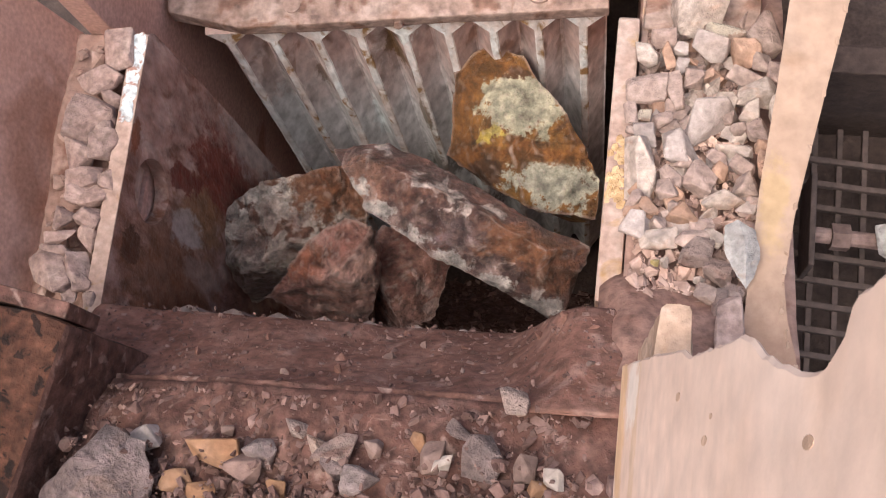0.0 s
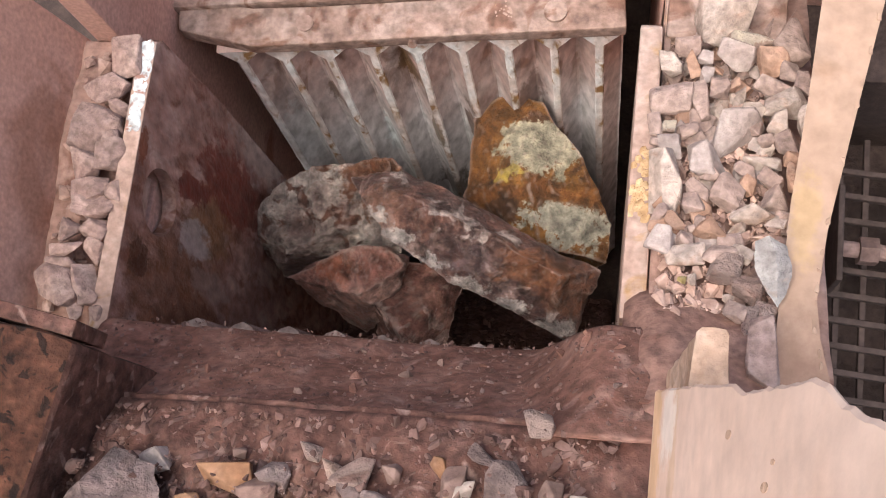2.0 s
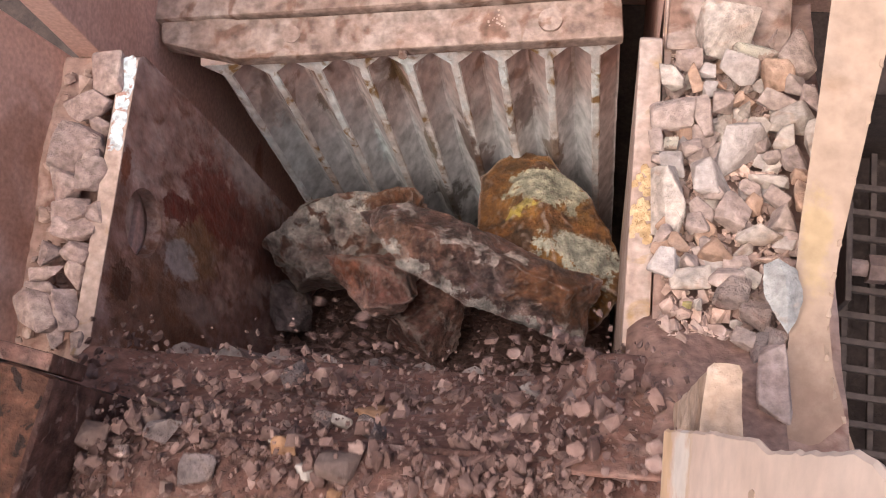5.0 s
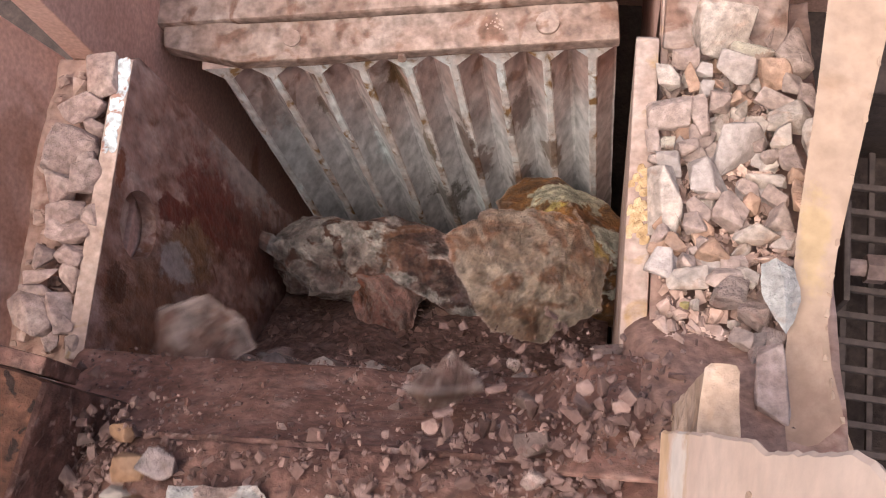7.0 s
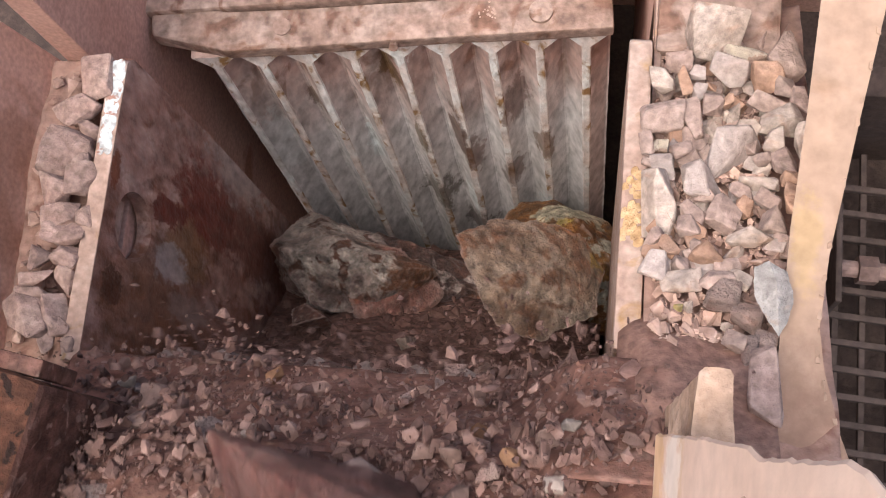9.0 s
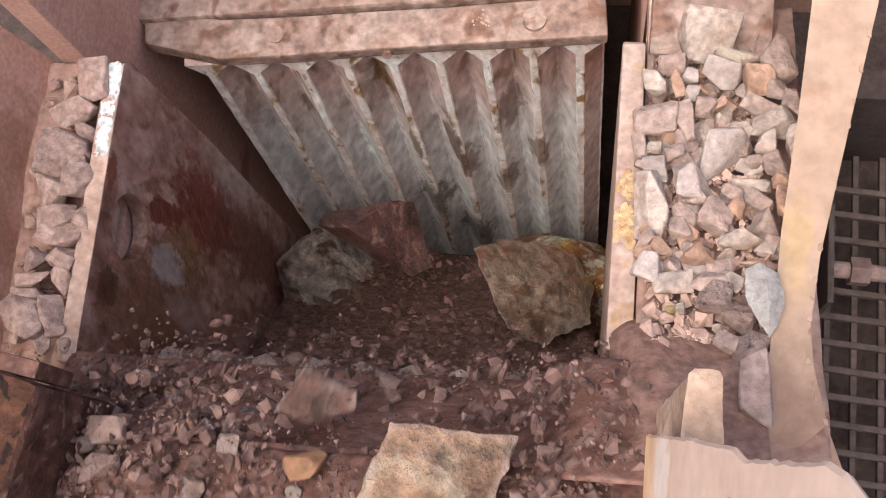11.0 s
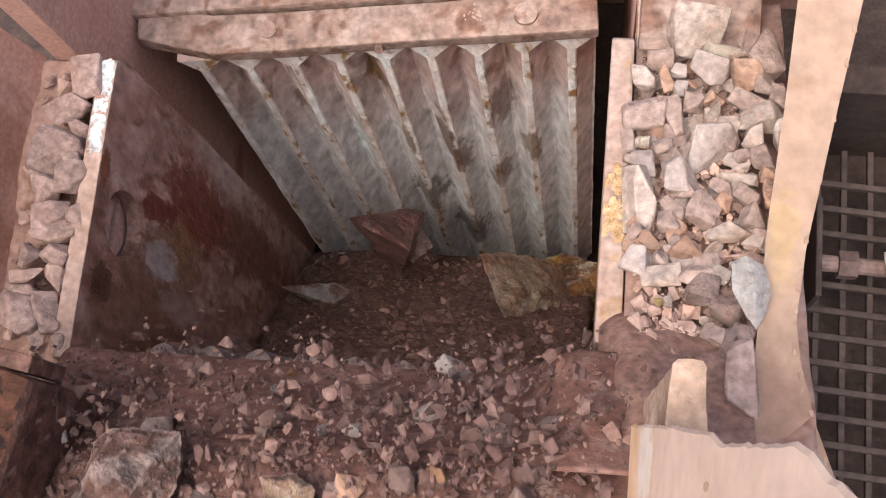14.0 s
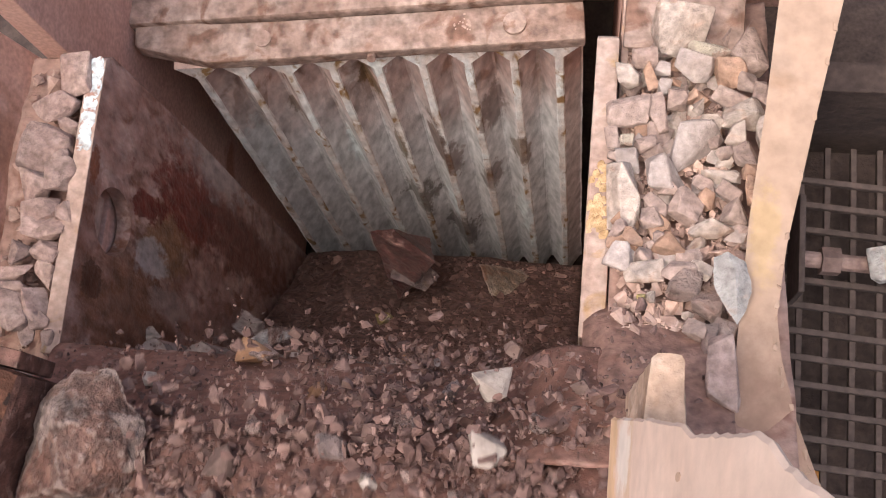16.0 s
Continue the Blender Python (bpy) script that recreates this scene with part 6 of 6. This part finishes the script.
TAN_CORNERS = [(-0.20, -0.13, -0.02), (-0.109, -0.009, 0.08), (-0.056, 0.098, 0.04), (0.176, 0.097, 0.04), (0.195, 0.069, 0.02), (0.109, 0.019, 0.09), (-0.013, 0.0, 0.10), (0.184, 0.016, -0.10), (0.013, -0.078, -0.06), (-0.148, -0.126, -0.10), (-0.06, -0.06, -0.20), (0.06, 0.0, -0.20), (0.0, 0.06, -0.18), (0.12, 0.08, -0.12)]
SHAPES = {
    "tan_boulder": TAN_CORNERS,
    "grey_boulder": [(-0.090, -0.100, 0.0), (-0.080, 0.0, 0.02), (0.0, 0.11, 0.0), (0.07, 0.09, 0.0), (0.095, 0.02, 0.01), (0.06, -0.11, 0.0), (-0.02, 0.05, 0.06), (0.03, -0.05, 0.065), (-0.04, -0.07, 0.055), (0.0, 0.0, -0.065), (0.04, -0.08, -0.055), (-0.05, -0.06, -0.05)],
    "white_wedge": [(-0.175, -0.055, 0.0), (0.03, 0.095, 0.02), (0.12, 0.06, 0.0), (0.135, -0.035, 0.01), (0.0, -0.07, 0.03), (0.05, 0.02, 0.065), (-0.02, -0.06, -0.035), (0.08, -0.02, -0.05), (0.05, 0.05, -0.04)],
    "yellow_slab": [(-0.10, -0.010, 0.0), (-0.085, 0.022, 0.01), (-0.02, 0.030, 0.0), (0.05, 0.034, 0.01), (0.095, 0.012, 0.0), (0.075, -0.018, 0.0), (0.0, -0.022, 0.012), (-0.06, -0.030, 0.0), (0.0, 0.005, 0.026), (0.02, 0.0, -0.022)],
    "rose_boulder": [(-0.10, -0.11, 0.0), (-0.085, 0.04, 0.0), (-0.03, 0.10, 0.01), (0.03, 0.10, 0.0), (0.085, 0.03, 0.0), (0.10, -0.04, -0.01), (0.05, -0.11, 0.0), (-0.03, 0.03, 0.07), (0.04, 0.0, 0.06), (0.0, -0.08, 0.065), (-0.05, -0.05, -0.06), (0.06, -0.03, -0.065), (0.0, 0.06, -0.06)],
    "pink_cube": [(-0.085, -0.06, 0.02), (-0.06, 0.06, 0.0), (-0.02, 0.085, 0.03), (0.075, 0.09, 0.01), (0.085, 0.03, 0.02), (0.05, -0.085, 0.0), (-0.05, -0.08, 0.0), (-0.03, 0.02, 0.075), (0.05, 0.04, 0.06), (0.02, -0.05, 0.07), (0.0, 0.0, -0.07), (0.05, 0.05, -0.06), (-0.05, -0.05, -0.06)],
}
boulder_of = {}
for name, seed, size, material, label in SPECIALS:
    corners = SHAPES.get(name) or corner_cloud(seed, size, 10 + seed % 4)
    boulder_of[name] = block("feed_boulder", seed, corners, material, label, "boulders from the feeder", 0.07, 0.007)


# ---- the stream of gravel ----
START, SPEED = 2.85, 0.27


def travel(t):
    """How far the feeder has carried its bed by t seconds."""
    return 0.0 if t < START else (t - START) * SPEED


def stream_rows(x, y0, drift, depth, spin, lift):
    """Rows of a stone or clump that rides the feeder, drops over the lip and sinks between the jaws."""
    def ride(t):
        y = y0 + travel(t)
        yy = max(y, -1.0)
        z = z_feed(x, yy) + (0.0 if y > -1 else (-1 - y) * 0.12) + lift
        return pose(x, y, z)
    edge = START + (0.10 - y0) / SPEED
    rows = [(0.0, ride(0.0)), (min(START, 15.9), ride(START))]
    if edge > 15.9:
        return rows + [(16.0, ride(16.0))]
    if edge - START > 0.4:
        rows.append((edge - 0.2, ride(edge - 0.2)))
    rows.append((edge, ride(edge)))
    for dt, y in ((0.24, 0.14), (0.54, 0.20), (0.80, 0.27)):
        rows.append((edge + dt, pose(x + drift * dt, y, chute_z(x, y) + lift + 0.008, spin * dt * 0.8, spin * dt * 0.3, spin * dt * 0.4)))
    rows.append((edge + 1.0, pose(x + drift * 0.7, 0.38, 1.75, spin * 0.7, spin * 0.25, spin * 0.3)))
    rows.append((edge + 1.3, pose(x + drift * 0.7, 0.50, depth, spin, spin * 0.3, spin * 0.4)))
    rows.append((edge + 3.8, pose(x + drift * 0.7, 0.56, depth - 0.9, spin, spin * 0.3, spin * 0.4)))
    rows = [r for r in rows if r[0] < 15.95]
    last = rows[-1][1]
    return rows + [(16.0, last)]


stream = []
rng = random.Random(77)


def passing(name):
    """Where a boulder from the feeder passes the lip: x, seconds and half its width."""
    rows = SPECIAL_ROWS[name]
    size = next(s[2] for s in SPECIALS if s[0] == name)
    for r, q in zip(rows, rows[1:]):
        if r[2] <= 0.1 < q[2]:
            return (r[1] + q[1]) / 2, r[0] + (q[0] - r[0]) * (0.1 - r[2]) / (q[2] - r[2]), size[0]
    return 9.0, 0.0, 0.0


LANES = [passing(s[0]) for s in SPECIALS]


def is_clear(x, y0):
    edge = START + (0.10 - y0) / SPEED
    return not any(abs(x - bx) < w + 0.03 and abs(edge - bt) < w / SPEED + 0.05 for bx, bt, w in LANES)

clump_meshes = []
for k in range(12):
    verts, faces = pebbles(66, 300 + k, lambda r: Vector((r.gauss(0, 0.055), r.gauss(0, 0.055), r.uniform(-0.004, 0.008))), 0.0025, 0.0165)
    me = bpy.data.meshes.new("gravel_clump")
    me.from_pydata(verts, [], faces)
    me.update()
    me.materials.append(M["gravel"])
    clump_meshes.append(me)
row = 0
y = -0.06
while y > -3.65:
    for k in range(12):
        x = -0.85 + 0.078 * k + rng.uniform(-0.03, 0.03)
        if not is_clear(x, y):
            continue
        ob = tagged(new("gravel_clump", rng.choice(clump_meshes)), "loose red-grey gravel sliding off the feeder into the jaws", "gravel", "gravel stream", "stuff")
        stream.append((ob, stream_rows(x, y + rng.uniform(-0.05, 0.05), rng.uniform(-0.12, 0.12), rng.uniform(0.5, 1.0), rng.uniform(-150, 150), 0.012)))
    y -= 0.066

kinds = (("r_shade_pink", "pinkish"), ("r_red", "dark red"), ("r_shade_pale", "pale"), ("r_plum", "purplish grey"), ("r_shade_orange", "orange-brown"), ("r_shade_pink", "pinkish"))
for k in range(390):
    m, word = kinds[k % len(kinds)]
    s = rng.choice((0.009, 0.011, 0.013, 0.015, 0.016, 0.020, 0.025))
    x, y = rng.uniform(-0.84, 0.0), 0.02 - 3.8 * (k + rng.random()) / 390
    if not is_clear(x, y):
        continue
    ob = stone("feed_stone", 500 + k, pose(0, 0, 0), (s * rng.uniform(1, 1.5), s, s * rng.uniform(0.6, 0.9)), m, "%s broken stone riding the feeder into the crusher" % word, "stone", "stones in the stream")
    stream.append((ob, stream_rows(x, y, rng.uniform(-0.15, 0.15), rng.uniform(0.5, 1.0), rng.uniform(-170, 170), s * 0.7 + 0.010)))

for seed, x, y, size, m, word in EARLY:
    ob = stone("feed_stone", seed, pose(0, 0, 0), size, m, "%s stone lying on the feeder bed" % word, "stone", "stones in the stream")
    stream.append((ob, stream_rows(x, y, 0.02, 0.7, 120, size[2] * 0.8 + 0.010)))


def motions():
    for name, rows in BOULDER_ROWS.items():
        walk(boulders[name], [(t, pose(x, y, z, rx, ry, rz)) for t, x, y, z, rx, ry, rz in rows])
    for name, rows in SPECIAL_ROWS.items():
        walk(boulder_of[name], [(t, pose(x, y, z, rx, ry, rz)) for t, x, y, z, rx, ry, rz in rows])
    swing = []
    for k in range(65):
        t = k * 0.25
        a = 2 * math.pi * (t - 14.2) / 2.87
        swing.append((t, Matrix.Translation((0, 0.013 * math.sin(a), 0.034 * math.cos(a))) @ JAW_AT))
    walk(jaw, swing)
    walk(fill, [(t, pose(0, 0, z)) for t, z in ((0.0, -0.10), (3.2, 0.0), (4.4, 0.32), (6.3, 0.74), (8.5, 0.70), (11.0, 0.64), (13.5, 0.58), (16.0, 0.52))])
    for ob, rows in stream:
        walk(ob, rows)


motions()
